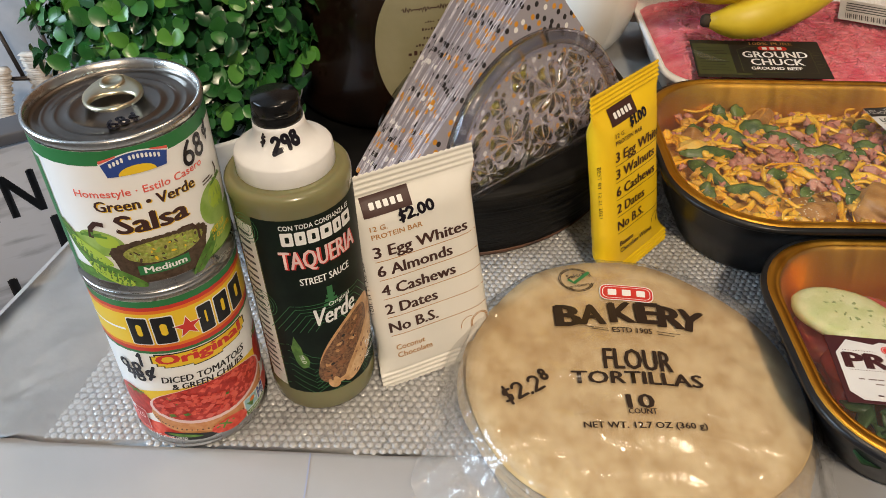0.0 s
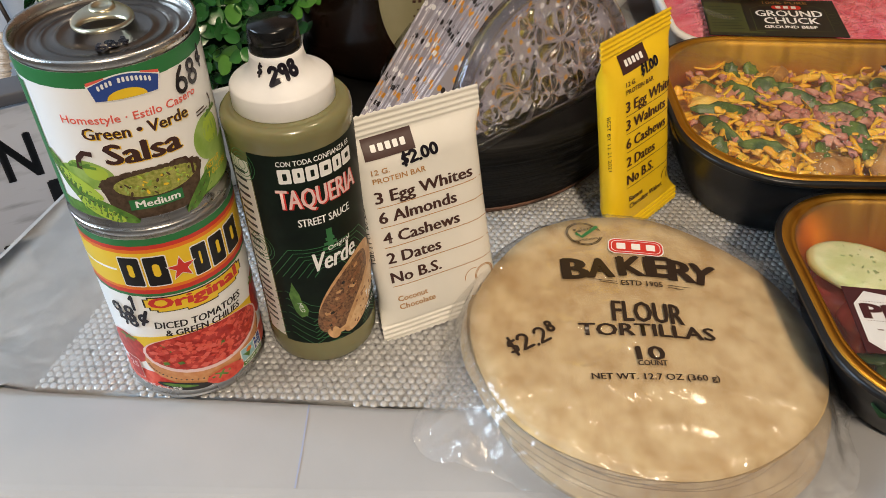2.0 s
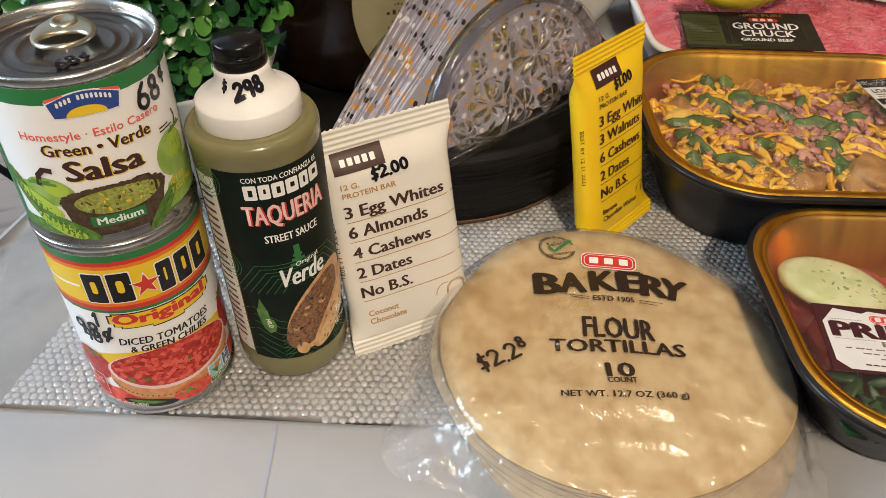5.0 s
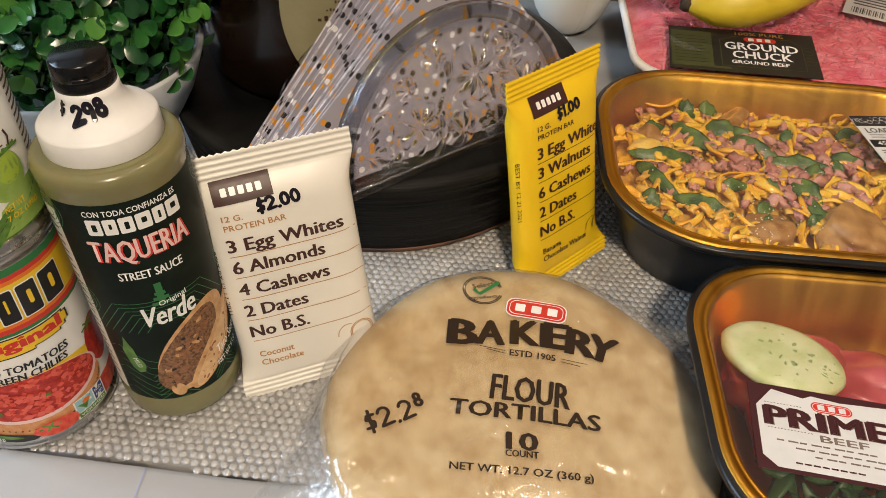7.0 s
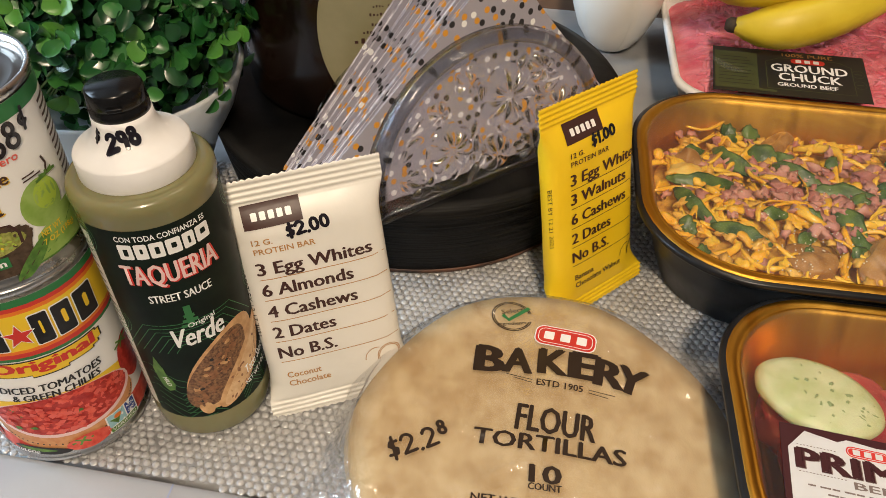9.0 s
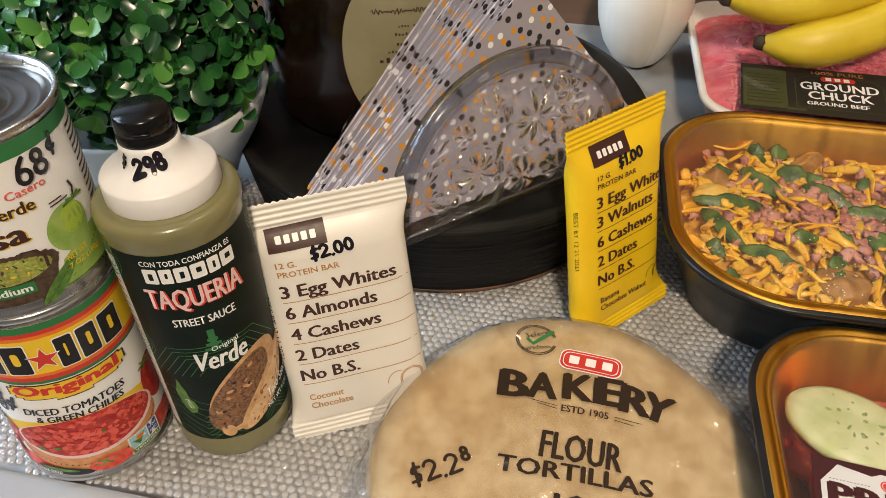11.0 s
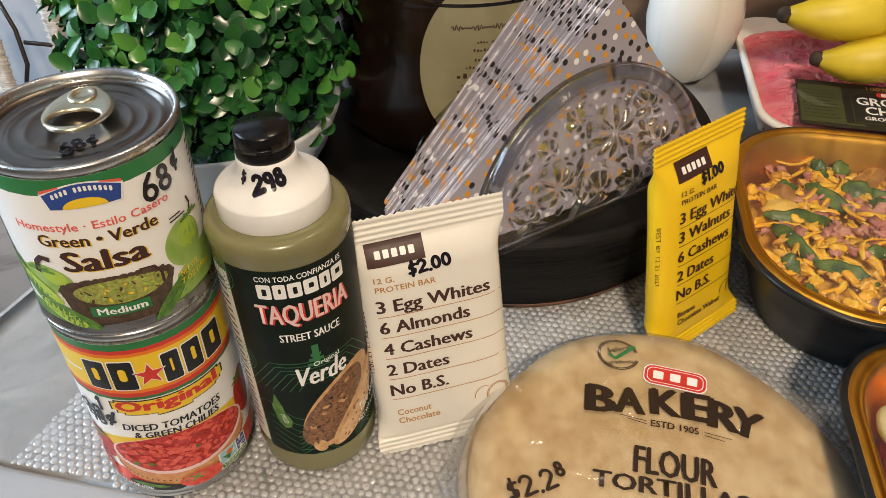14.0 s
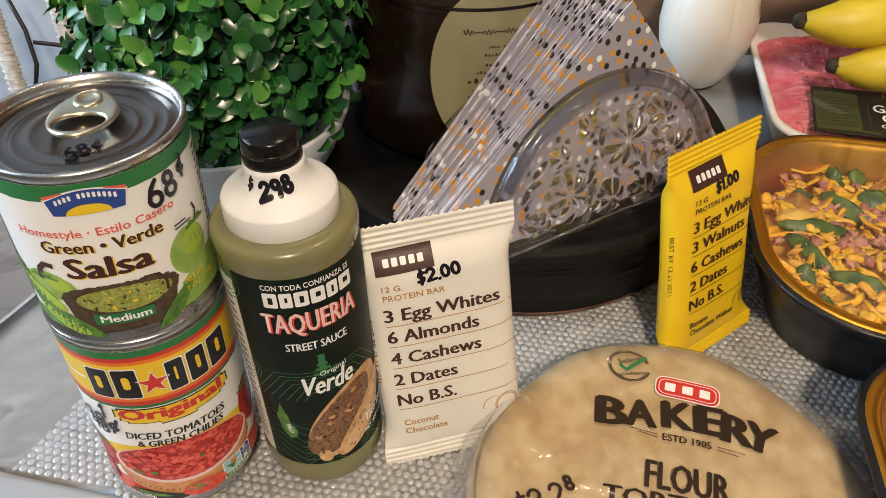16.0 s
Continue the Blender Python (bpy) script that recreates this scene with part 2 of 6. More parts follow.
def film(name, gloss=0.35, tint=(1, 1, 1), rough=0.08, haze=0.0, bump=0.6, bump_scale=60):
    """Thin clear plastic: mostly see-through, with creased gloss and a little white haze."""
    m = bpy.data.materials.new(name)
    m.use_nodes = True
    nt = m.node_tree
    nt.nodes.remove(nt.nodes["Principled BSDF"])
    out = nt.nodes["Material Output"]
    tr, gl, df = nt.nodes.new("ShaderNodeBsdfTransparent"), nt.nodes.new("ShaderNodeBsdfGlossy"), nt.nodes.new("ShaderNodeBsdfDiffuse")
    tr.inputs[0].default_value = (*tint, 1)
    gl.inputs["Roughness"].default_value = rough
    df.inputs[0].default_value = (0.85, 0.85, 0.85, 1)
    fr = nt.nodes.new("ShaderNodeLayerWeight")
    fr.inputs[0].default_value = 0.5
    pw = nt.nodes.new("ShaderNodeMath")
    pw.operation, pw.inputs[1].default_value = "POWER", 3.0
    nt.links.new(fr.outputs["Facing"], pw.inputs[0])
    mul = nt.nodes.new("ShaderNodeMath")
    mul.operation, mul.inputs[1].default_value, mul.inputs[2].default_value, mul.use_clamp = "MULTIPLY_ADD", gloss, 0.12 * gloss, True
    nt.links.new(pw.outputs[0], mul.inputs[0])
    m1, m2 = nt.nodes.new("ShaderNodeMixShader"), nt.nodes.new("ShaderNodeMixShader")
    m1.inputs[0].default_value = haze
    nt.links.new(tr.outputs[0], m1.inputs[1])
    nt.links.new(df.outputs[0], m1.inputs[2])
    nt.links.new(mul.outputs[0], m2.inputs[0])
    nt.links.new(m1.outputs[0], m2.inputs[1])
    nt.links.new(gl.outputs[0], m2.inputs[2])
    nt.links.new(m2.outputs[0], out.inputs[0])
    nz = nt.nodes.new("ShaderNodeTexNoise")
    nz.inputs["Scale"].default_value, nz.inputs["Detail"].default_value, nz.inputs["Distortion"].default_value = bump_scale, 3, 1.5
    tc = nt.nodes.new("ShaderNodeTexCoord")
    nt.links.new(tc.outputs["Object"], nz.inputs["Vector"])
    bp = nt.nodes.new("ShaderNodeBump")
    bp.inputs["Strength"].default_value, bp.inputs["Distance"].default_value = bump, 0.003
    nt.links.new(nz.outputs["Fac"], bp.inputs["Height"])
    for nd in (gl, fr):
        nt.links.new(bp.outputs[0], nd.inputs["Normal"])
    return m


def clear_glass(name, colour=(1, 1, 1), rough=0.02):
    return paint(name, colour, rough=rough, trans=1.0, ior=1.47)


COUNTER = paint("counter_laminate", (0.35, 0.355, 0.365), (0.395, 0.395, 0.40), 12, 0.42, bump=0.03, bump_scale=300)
COUNTER_LINE = paint("counter_joint", (0.32, 0.36, 0.5), rough=0.6)
MAT = paint("bubble_film", (0.46, 0.465, 0.47), (0.53, 0.53, 0.53), 30, 0.62, rough2=0.72, spec=0.4, bump=0.06, bump_scale=160)
BUBBLE = paint("bubble_film_domes", (0.41, 0.415, 0.42), (0.49, 0.49, 0.49), 40, 0.2, metal=0.1, spec=0.8, bump=0.2, bump_scale=500)
WHITE = paint("white_print", (0.89, 0.89, 0.88), rough=0.35)
INK = paint("black_ink", (0.012, 0.011, 0.012), rough=0.3)
MARKER = paint("marker_ink", (0.012, 0.01, 0.016), rough=0.25)
BROWN = paint("brown_print", (0.055, 0.022, 0.018), rough=0.4)
TIN = paint("tin_plate", (0.62, 0.61, 0.58), (0.52, 0.51, 0.5), 60, 0.22, metal=1.0, rough2=0.32, bump=0.02, bump_scale=400)
TAB = paint("pull_tab_metal", (0.66, 0.60, 0.43), rough=0.3, metal=1.0)
LID = paint("can_lid", (0.22, 0.192, 0.168), (0.17, 0.15, 0.132), 40, 0.30, metal=1.0)


def flat(name, c, rough=0.35, c2=None, scale=120, coat=0.0):
    return paint(name, c, c2, scale, rough, coat=coat)


GREEN_BAND = flat("green_print", (0.03, 0.19, 0.06))
RED = flat("red_print", (0.62, 0.04, 0.03))
SOFT_RED = flat("coral_print", (0.75, 0.13, 0.1))
YELLOW = flat("yellow_print", (0.85, 0.58, 0.03))
ORANGE = flat("orange_print", (0.80, 0.2, 0.02))
BLUE = flat("blue_print", (0.03, 0.07, 0.30))
LIME = flat("lime_print", (0.42, 0.58, 0.07))
LEAF_PRINT = flat("leaf_print", (0.06, 0.16, 0.025), c2=(0.14, 0.3, 0.05), scale=260)
TOMATILLO = flat("tomatillo_print", (0.24, 0.4, 0.07), c2=(0.36, 0.52, 0.14), scale=130)
SALSA = flat("salsa_print", (0.2, 0.24, 0.03), c2=(0.42, 0.42, 0.12), scale=600)
BOWL_PRINT = flat("dark_bowl_print", (0.05, 0.03, 0.018), c2=(0.1, 0.065, 0.04), scale=500)
CHUNK_A = flat("tomato_chunk_print", (0.62, 0.045, 0.03), c2=(0.80, 0.14, 0.09), scale=300)
CHUNK_B = flat("tomato_chunk_dark_print", (0.36, 0.018, 0.014), c2=(0.58, 0.055, 0.04), scale=300)
TERRACOTTA = flat("bowl_print", (0.62, 0.26, 0.1), c2=(0.7, 0.36, 0.16), scale=300)
DARK_GREEN = paint("bottle_label_print", (0.006, 0.010, 0.008), (0.009, 0.017, 0.012), 90, 0.42, spec=0.14)
LINE_GREEN = flat("green_line_print", (0.03, 0.17, 0.05))
PINK = flat("pink_print", (0.85, 0.62, 0.6))
TAN = flat("taco_shell_print", (0.55, 0.3, 0.13), c2=(0.72, 0.45, 0.22), scale=260)
MEAT_PRINT = flat("taco_filling_print", (0.09, 0.035, 0.02), c2=(0.32, 0.17, 0.08), scale=700)
CREAM = paint("cream_foil", (0.73, 0.715, 0.655), (0.79, 0.77, 0.715), 22, 0.32, bump=0.22, bump_scale=45)
YELLOW_FOIL = paint("yellow_foil", (0.84, 0.55, 0.012), (0.88, 0.6, 0.02), 30, 0.34, bump=0.12, bump_scale=70)
GOLD_PRINT = flat("gold_print", (0.42, 0.21, 0.06))

# ---------- structure ----------
WALL = paint("wall_paint", (0.28, 0.255, 0.23), (0.32, 0.295, 0.27), 6, 0.8, bump=0.05, bump_scale=120)
BACK = paint("back_wall_wood", (0.12, 0.07, 0.045), (0.2, 0.12, 0.075), 5, 0.6, stretch=(1, 1, 8))
GREY_WALL = paint("grey_panel_paint", (0.28, 0.29, 0.32), (0.34, 0.35, 0.37), 7, 0.7)
FLOOR = paint("floor_boards", (0.22, 0.2, 0.19), (0.3, 0.28, 0.26), 9, 0.55, stretch=(1, 6, 1))
CEIL = paint("ceiling_paint", (0.62, 0.60, 0.58), rough=0.9)


def slab(name, x0, x1, y0, y1, z0, z1, mat, label, category):
    bm = bmesh.new()
    box(bm, x0, x1, y0, y1, z0, z1)
    return solo(name, bm, mat, label, category, "structure", smooth=False)


slab("floor", -2.2, 2.2, -2.2, 2.2, -0.98, -0.93, FLOOR, "greyish wooden floor below the counter", "floor")
slab("ceiling", -2.2, 2.2, -2.2, 2.2, 1.75, 1.8, CEIL, "plain off-white ceiling above the counter", "ceiling")
slab("wall_north", -0.30, 2.2, 0.80, 1.30, -0.93, 1.75, BACK, "dim brown wooden wall behind the counter", "wall")
slab("wall_south", -2.2, 2.2, -2.2, -2.12, -0.93, 1.75, WALL, "plain beige wall", "wall")
slab("wall_east", 2.12, 2.2, -2.12, 0.98, -0.93, 1.75, WALL, "plain beige wall", "wall")
slab("wall_north_west", -2.2, -0.304, 1.30, 1.38, -0.93, 1.75, GREY_WALL, "grey painted wall beyond the counter end", "wall")
bm = bmesh.new()
box(bm, -2.2, -2.12, -2.12, 1.3, -0.93, 0.3)
box(bm, -2.2, -2.12, -2.12, 1.3, 1.5, 1.75)
box(bm, -2.2, -2.12, -2.12, -0.4, 0.3, 1.5)
box(bm, -2.2, -2.12, 0.9, 1.3, 0.3, 1.5)
solo("wall_west", bm, WALL, "beige wall with a window opening", "wall", "structure", smooth=False)

# the counter: a slab with a rounded front edge and a slanting left end
CZ = -0.0022
bm = bmesh.new()
prof = [(0.98, CZ), (0.215, CZ)] + [(0.2 - 0.012 * math.sin(a), CZ - 0.012 + 0.012 * math.cos(a)) for a in [math.pi / 2 * k / 6 for k in range(7)]] + [(0.188, -0.05), (0.2, -0.06), (0.98, -0.06)]
prof[1] = (0.2, CZ)
rings = []
for s in (0, 1):
    rings.append([bm.verts.new(((-0.277 + 0.245 * (y - 0.354) if s == 0 else 1.6), y, z)) for y, z in prof])
for i in range(len(prof)):
    j = (i + 1) % len(prof)
    bm.faces.new((rings[0][i], rings[0][j], rings[1][j], rings[1][i]))
bm.faces.new(rings[0][::-1]), bm.faces.new(rings[1])
bmesh.ops.recalc_face_normals(bm, faces=bm.faces)
counter = solo("counter", bm, COUNTER, "light grey laminate kitchen counter with rounded front edge", "counter", "structure", smooth=False)
bm = bmesh.new()
p = Print(0.01)
p.line([(-0.0655, 0.2), (-0.0652, 0.222), (-0.0655, 0.262)], 0.0009)
part("joint", p.lay(lambda x, y, z: Vector((x, y, CZ + 0.0003))), COUNTER_LINE, counter, "thin bluish joint line")
slab("cabinet_front", -0.25, 1.6, 0.24, 0.98, -0.93, -0.062, GREY_WALL, "grey base cabinet below the counter", "cabinet")

# the bubble mat: a thin sheet and its many small domes
bm = bmesh.new()
NX, NY = 70, 40


def mat_front(x):
    return 0.2462 + 0.035 * max(0.0, -0.02 - x)


grid = []
for i in range(NX + 1):
    row = []
    for j in range(NY + 1):
        x0 = -0.300 + 1.010 * i / NX
        y = mat_front(x0) + (0.93 - mat_front(x0)) * (j / NY) ** 1.4
        edge = -0.272 + 0.245 * (y - 0.354)
        x = edge + (0.710 - edge) * i / NX
        ridge = 0.0035 * math.exp(-((x + 0.222 - 0.2 * (y - 0.29)) / 0.008) ** 2)
        z = 0.0006 * noise.noise(Vector((x * 14, y * 14, 0))) + ridge
        row.append(bm.verts.new((x, y, z)))
    grid.append(row)
for i in range(NX):
    for j in range(NY):
        try:
            bm.faces.new((grid[i][j], grid[i + 1][j], grid[i + 1][j + 1], grid[i][j + 1]))
        except ValueError:
            pass
bmesh.ops.solidify(bm, geom=bm.faces[:], thickness=0.0014)
mat_ob = solo("bubble_mat", bm, MAT, "silver grey bubble film sheet lying on the counter", "mat", "structure")
verts, faces = [], []
rng = random.Random(4)
PITCH = 0.0046
row = 0
y = 0.249
while y < 0.72:
    x = -0.215 + (PITCH / 2 if row % 2 else 0)
    while x < 0.40:
        if x > -0.214 + 0.2 * (y - 0.29) and y > mat_front(x) + 0.002 and (y < 0.5 or x > -0.02) and y < 0.53 + 0.02 * math.sin(40 * x):
            r = PITCH * (0.42 + 0.06 * rng.random())
            fade = min(1.0, max(0.15, (x + 0.215 - 0.2 * (y - 0.29)) / 0.07))
            h = (0.0006 + 0.0007 * rng.random()) * fade
            z = 0.0006 * noise.noise(Vector((x * 14, y * 14, 0)))
            dx, dy = rng.uniform(-1, 1) * 0.0004, rng.uniform(-1, 1) * 0.0004
            base = len(verts)
            for rr, zz in ((1.0, -0.0002), (0.82, 0.62), (0.42, 0.95)):
                for k in range(7):
                    a = 2 * math.pi * k / 7
                    verts.append((x + dx + r * rr * math.cos(a), y + dy + r * rr * math.sin(a), z + h * zz))
            verts.append((x + dx, y + dy, z + h * rng.uniform(0.7, 1.05)))
            for lv in (0, 7):
                for k in range(7):
                    faces.append((base + lv + k, base + lv + (k + 1) % 7, base + lv + 7 + (k + 1) % 7, base + lv + 7 + k))
            for k in range(7):
                faces.append((base + 14 + k, base + 14 + (k + 1) % 7, base + 21))
        x += PITCH
    row += 1
    y += PITCH * 0.866
me = bpy.data.meshes.new("bubbles")
me.from_pydata(verts, [], faces)
me.materials.append(BUBBLE)
me.polygons.foreach_set("use_smooth", [True] * len(me.polygons))
bub = new("bubbles", me)
bub.parent = mat_ob
tagged(bub, "rows of small air domes", kind="stuff")


# ---------- cans ----------


def on_cylinder(R, zoff=0.0, ys=1.0, xs=1.0):
    def f(x, y, z):
        a = x * xs / R
        return Vector(((R + z) * math.sin(a), -(R + z) * math.cos(a), y * ys + zoff))
    return f


def can_body(can, R, H, lid):
    bm = bmesh.new()
    prof = [(R * 0.9, 0.0025), (R * 0.955, 0.0005), (R * 1.005, 0.0), (R * 1.018, 0.0012), (R * 1.012, 0.003), (R * 0.975, 0.0042), (R * 0.995, 0.0062)]
    prof += [(R * 0.995, H - 0.0062), (R * 0.975, H - 0.0046), (R * 1.012, H - 0.0034), (R * 1.02, H - 0.0014), (R * 1.005, H), (R * 0.965, H - 0.0004), (R * 0.95, H - 0.0042)]
    lathe(bm, prof, 96)
    part("body", bm, TIN, can)
    bm = bmesh.new()
    pr = [(R * 0.952, H - 0.004), (R * 0.93, H - 0.0052), (R * 0.89, H - 0.0046)]
    for k, r in enumerate((0.8, 0.66, 0.5)):
        pr += [(R * (r + 0.04), H - 0.0046), (R * (r + 0.02), H - 0.0040), (R * r, H - 0.0046)]
    pr += [(R * 0.3, H - 0.0046), (0, H - 0.0046)]
    lathe(bm, pr, 96)
    part("lid", bm, LID if lid else TIN, can, "pressed metal lid with rings")


def salsa_can(m):
    can = thing("salsa_can", m, "tin of green salsa with white label on another tin", "food can", "stacked tins")
    R, H = 0.0359, 0.0789
    can_body(can, R, H, True)
    # pull tab
    bm = bmesh.new()
    angs = [2 * math.pi * k / 36 for k in range(36)]
    outer = [(0.0098 * math.cos(a) * (1.0 if math.sin(a) < 0 else 0.74 + 0.26 * abs(math.cos(a)) ** 3), 0.0128 * math.sin(a)) for a in angs]
    inner = [(0.0073 * math.cos(a), -0.0050 + 0.0055 * math.sin(a)) for a in angs]
    zt = H - 0.0008

    def zz(x, y):
        return zt + 0.0022 * max(0.0, -y / 0.0125)
    loops = [[(x, y, zz(x, y) - 0.0012) for x, y in outer], [(x, y, zz(x, y)) for x, y in outer], [(x * 0.93, y * 0.95, zz(x, y) + 0.0004) for x, y in outer], [(x * 1.08, -0.0050 + (y + 0.0050) * 1.1, zz(x, y) + 0.0004) for x, y in inner], [(x, y, zz(x, y)) for x, y in inner], [(x, y, zz(x, y) - 0.0012) for x, y in inner]]
    loft(bm, loops)
    lathe(bm, [(0.0042, zt + 0.0001), (0.0042, zt + 0.0011), (0.003, zt + 0.0014), (0.0028, zt + 0.0008), (0, zt + 0.0008)], 24, centre=(0, 0.0068))
    ob = part("pull_tab", bm, TAB, can, "brassy ring-pull tab")
    ob.matrix_basis = pose(0.0010, 0.0045, -0.0002, 0, 0, -12) @ Matrix.Diagonal((1.26, 1.44, 1, 1))
    lb = Print()
    L = 2 * math.pi * R
    # layers: 0 white, 1 green, 2 blue, 3 yellow, 4 coral, 5 brown, 6 tomatillo, 7 leaf, 8 salsa, 9 bowl, 10 marker, 11 lime
    mats = [WHITE, GREEN_BAND, BLUE, YELLOW, SOFT_RED, BROWN, TOMATILLO, LEAF_PRINT, SALSA, BOWL_PRINT, MARKER, LIME]
    lb.rect(-L / 2, L / 2, 0.0100, 0.0782, 0, 0.0)
    lb.rect(-L / 2, L / 2, 0.0716, 0.0782, 1, 0.0001)
    lb.rect(-L / 2, -0.047, 0.0100, 0.0700, 1, 0.0001)
    for k in range(14):
        lb.rect(0.046, 0.058, 0.068 - 0.003 * k, 0.0692 - 0.003 * k, 5, 0.0001)
    # banner without lettering
    def bx(v):
        return -0.0025 + 0.82 * v

    def by(v):
        return 0.0655 + 0.86 * (v - 0.0642)
    top = [(bx(-0.0170 + 0.034 * k / 12), by(0.0725 + 0.0042 * math.sin(math.pi * k / 12))) for k in range(13)]
    lb.poly([(bx(-0.0150), by(0.0642)), (bx(0.0150), by(0.0642))] + top[::-1], 0, 0.0002)
    top2 = [(bx(-0.0160 + 0.032 * k / 12), by(0.0716 + 0.0045 * math.sin(math.pi * k / 12))) for k in range(13)]
    lb.poly([(bx(-0.0142), by(0.0647)), (bx(0.0142), by(0.0647))] + top2[::-1], 2, 0.0003)
    for q in (-1, 1):
        lb.poly([(bx(q * 0.0165), by(0.0722)), (bx(q * 0.0165), by(0.0738)), (bx(q * 0.008), by(0.0758)), (bx(q * 0.008), by(0.0751))], 4, 0.0003)
    for k in range(13):
        a = -0.92 + 1.84 * k / 12
        if k != 4:
            lb.round_bar(bx(0.0125 * a - 0.0006), bx(0.0125 * a + 0.0006), by(0.0683 + 0.0042 * math.cos(1.3 * a)), by(0.0708 + 0.0042 * math.cos(1.3 * a)), 0, 0.0004)
    lb.ellipse(-0.0025, by(0.0648), 0.0074, 0.0040, 3, 0.0004, n=14, a0=0, a1=math.pi)
    # lettering
    lb.text("Homestyle · Estilo Casero", -0.0305, 0.0552, 0.0565, 0.0047, 4, 0.0002, 0.012)
    lb.text("Green • Verde", -0.0235, 0.0494, 0.0425, 0.0052, 5, 0.0003, 0.03)
    lb.text("Green • Verde", -0.0231, 0.0490, 0.0425, 0.0052, 3, 0.0002, 0.03)
    lb.text("Salsa", -0.0172, 0.0377, 0.0297, 0.0092, 5, 0.0003, 0.04)
    lb.text("Salsa", -0.0168, 0.0373, 0.0297, 0.0092, 3, 0.0002, 0.045)
    # fruit and bowl picture
    lb.ellipse(-0.0265, 0.0322, 0.0105, 0.0068, 6, 0.00012, -0.2)
    lb.ellipse(-0.0355, 0.0300, 0.0080, 0.0062, 6, 0.00014, 0.3)
    lb.ellipse(0.0285, 0.0345, 0.0098, 0.0105, 6, 0.00012)
    lb.ellipse(0.0310, 0.0370, 0.0058, 0.0065, 11, 0.00013)
    lb.ellipse(-0.0235, 0.0335, 0.0050, 0.0035, 11, 0.00015, -0.2)
    lb.rect(-0.047, 0.046, 0.0100, 0.0165, 7, 0.0001)
    lb.ellipse(-0.0020, 0.0255, 0.0218, 0.0082, 9, 0.0002)
    lb.poly([(-0.0235, 0.0262), (-0.0200, 0.0100), (0.0150, 0.0100), (0.0195, 0.0262)], 9, 0.00022)
    r1 = random.Random(12)
    for k in range(26):
        a = math.pi * k / 25
        lb.ellipse(-0.0020 + 0.0205 * math.cos(a), 0.0268 + 0.0062 * math.sin(a), r1.uniform(0.0014, 0.0024), r1.uniform(0.0008, 0.0014), 9, 0.00032, r1.uniform(-0.5, 0.5), 9)
    lb.ellipse(-0.0005, 0.0262, 0.0178, 0.0060, 8, 0.0003)
    for k in range(46):
        a, d = r1.uniform(0, 6.28), math.sqrt(r1.random())
        lb.ellipse(-0.0005 + 0.0165 * d * math.cos(a), 0.0262 + 0.0052 * d * math.sin(a), r1.uniform(0.0005, 0.0014), r1.uniform(0.0003, 0.0007), r1.choice((3, 11, 6, 9)), 0.00034, r1.uniform(0, 3), 7)
    for x, y, rot, ln, mi in ((-0.0300, 0.0190, -0.75, 0.0150, 7), (-0.0365, 0.0235, -0.9, 0.0120, 7), (-0.0230, 0.0150, -0.55, 0.0130, 7), (-0.0410, 0.0320, -1.0, 0.0100, 7), (-0.0330, 0.0265, -0.6, 0.0110, 11), (-0.0270, 0.0145, -0.5, 0.0110, 11), (0.0170, 0.0140, 0.75, 0.0120, 7)):
        lb.ellipse(x, y, ln, 0.0032, mi, 0.00036, rot)
        lb.line([(x - 0.9 * ln * math.cos(rot), y - 0.9 * ln * math.sin(rot)), (x + 0.9 * ln * math.cos(rot), y + 0.9 * ln * math.sin(rot))], 0.0004, 9, 0.00038)
    lb.poly([(0.0175, 0.0110), (0.0420, 0.0110), (0.0510, 0.0220), (0.0470, 0.0300), (0.0330, 0.0285), (0.0210, 0.0225)], 6, 0.00030)
    lb.line([(0.0180, 0.0112), (0.0320, 0.0180), (0.0480, 0.0290)], 0.0005, 7, 0.00032)
    lb.line([(-0.0300, 0.0350), (-0.0290, 0.0402), (-0.0262, 0.0430), (-0.0225, 0.0425)], 0.0024, 5, 0.0003)
    for k in range(5):
        a = radians(10 + 40 * k)
        lb.line([(-0.0290, 0.0362), (-0.0290 + 0.0065 * math.cos(a), 0.0352 + 0.0030 * math.sin(a))], 0.0013, 7, 0.0003)
        lb.line([(0.0345, 0.0438), (0.0345 + 0.0060 * math.cos(a), 0.0430 + 0.0026 * math.sin(a))], 0.0012, 7, 0.0003)
    lb.line([(0.0345, 0.0435), (0.0362, 0.0480), (0.0350, 0.0515)], 0.0011, 5, 0.0003)
    lb.line([(0.0075, 0.0335), (0.0130, 0.0325), (0.0152, 0.0285), (0.0150, 0.0235)], 0.0013, 5, 0.00038)
    for k, w in enumerate((0.0060, 0.0085)):
        lb.rect(0.0238, 0.0238 + w, 0.0478 - 0.0016 * k, 0.0484 - 0.0016 * k, 5, 0.0003)
    lb.rect(-0.0140, 0.0081, 0.0146, 0.0198, 1, 0.0004)
    lb.text("Medium", -0.0115, 0.0156, 0.0180, 0.0034, 0, 0.0005, 0.03)
    lb.text("NET WT.", 0.0225, 0.0205, 0.0105, 0.0030, 3, 0.0004, 0.015)
    lb.text("7 OZ (198g)", 0.0222, 0.0160, 0.0168, 0.0033, 3, 0.0004, 0.015)
    lb.text("(198g)", -0.0345, 0.0140, 0.0085, 0.0030, 11, 0.0005, 0.01, rot=-0.1)
    lb.marker("68", 0.0170, 0.0600, 0.0100, 10, 0.0005, 0.0018, rot=0.12)
    lb.marker("c", 0.0315, 0.0655, 0.0085, 10, 0.0005, 0.0015, rot=0.2)
    wrap = on_cylinder(R + 0.0001)
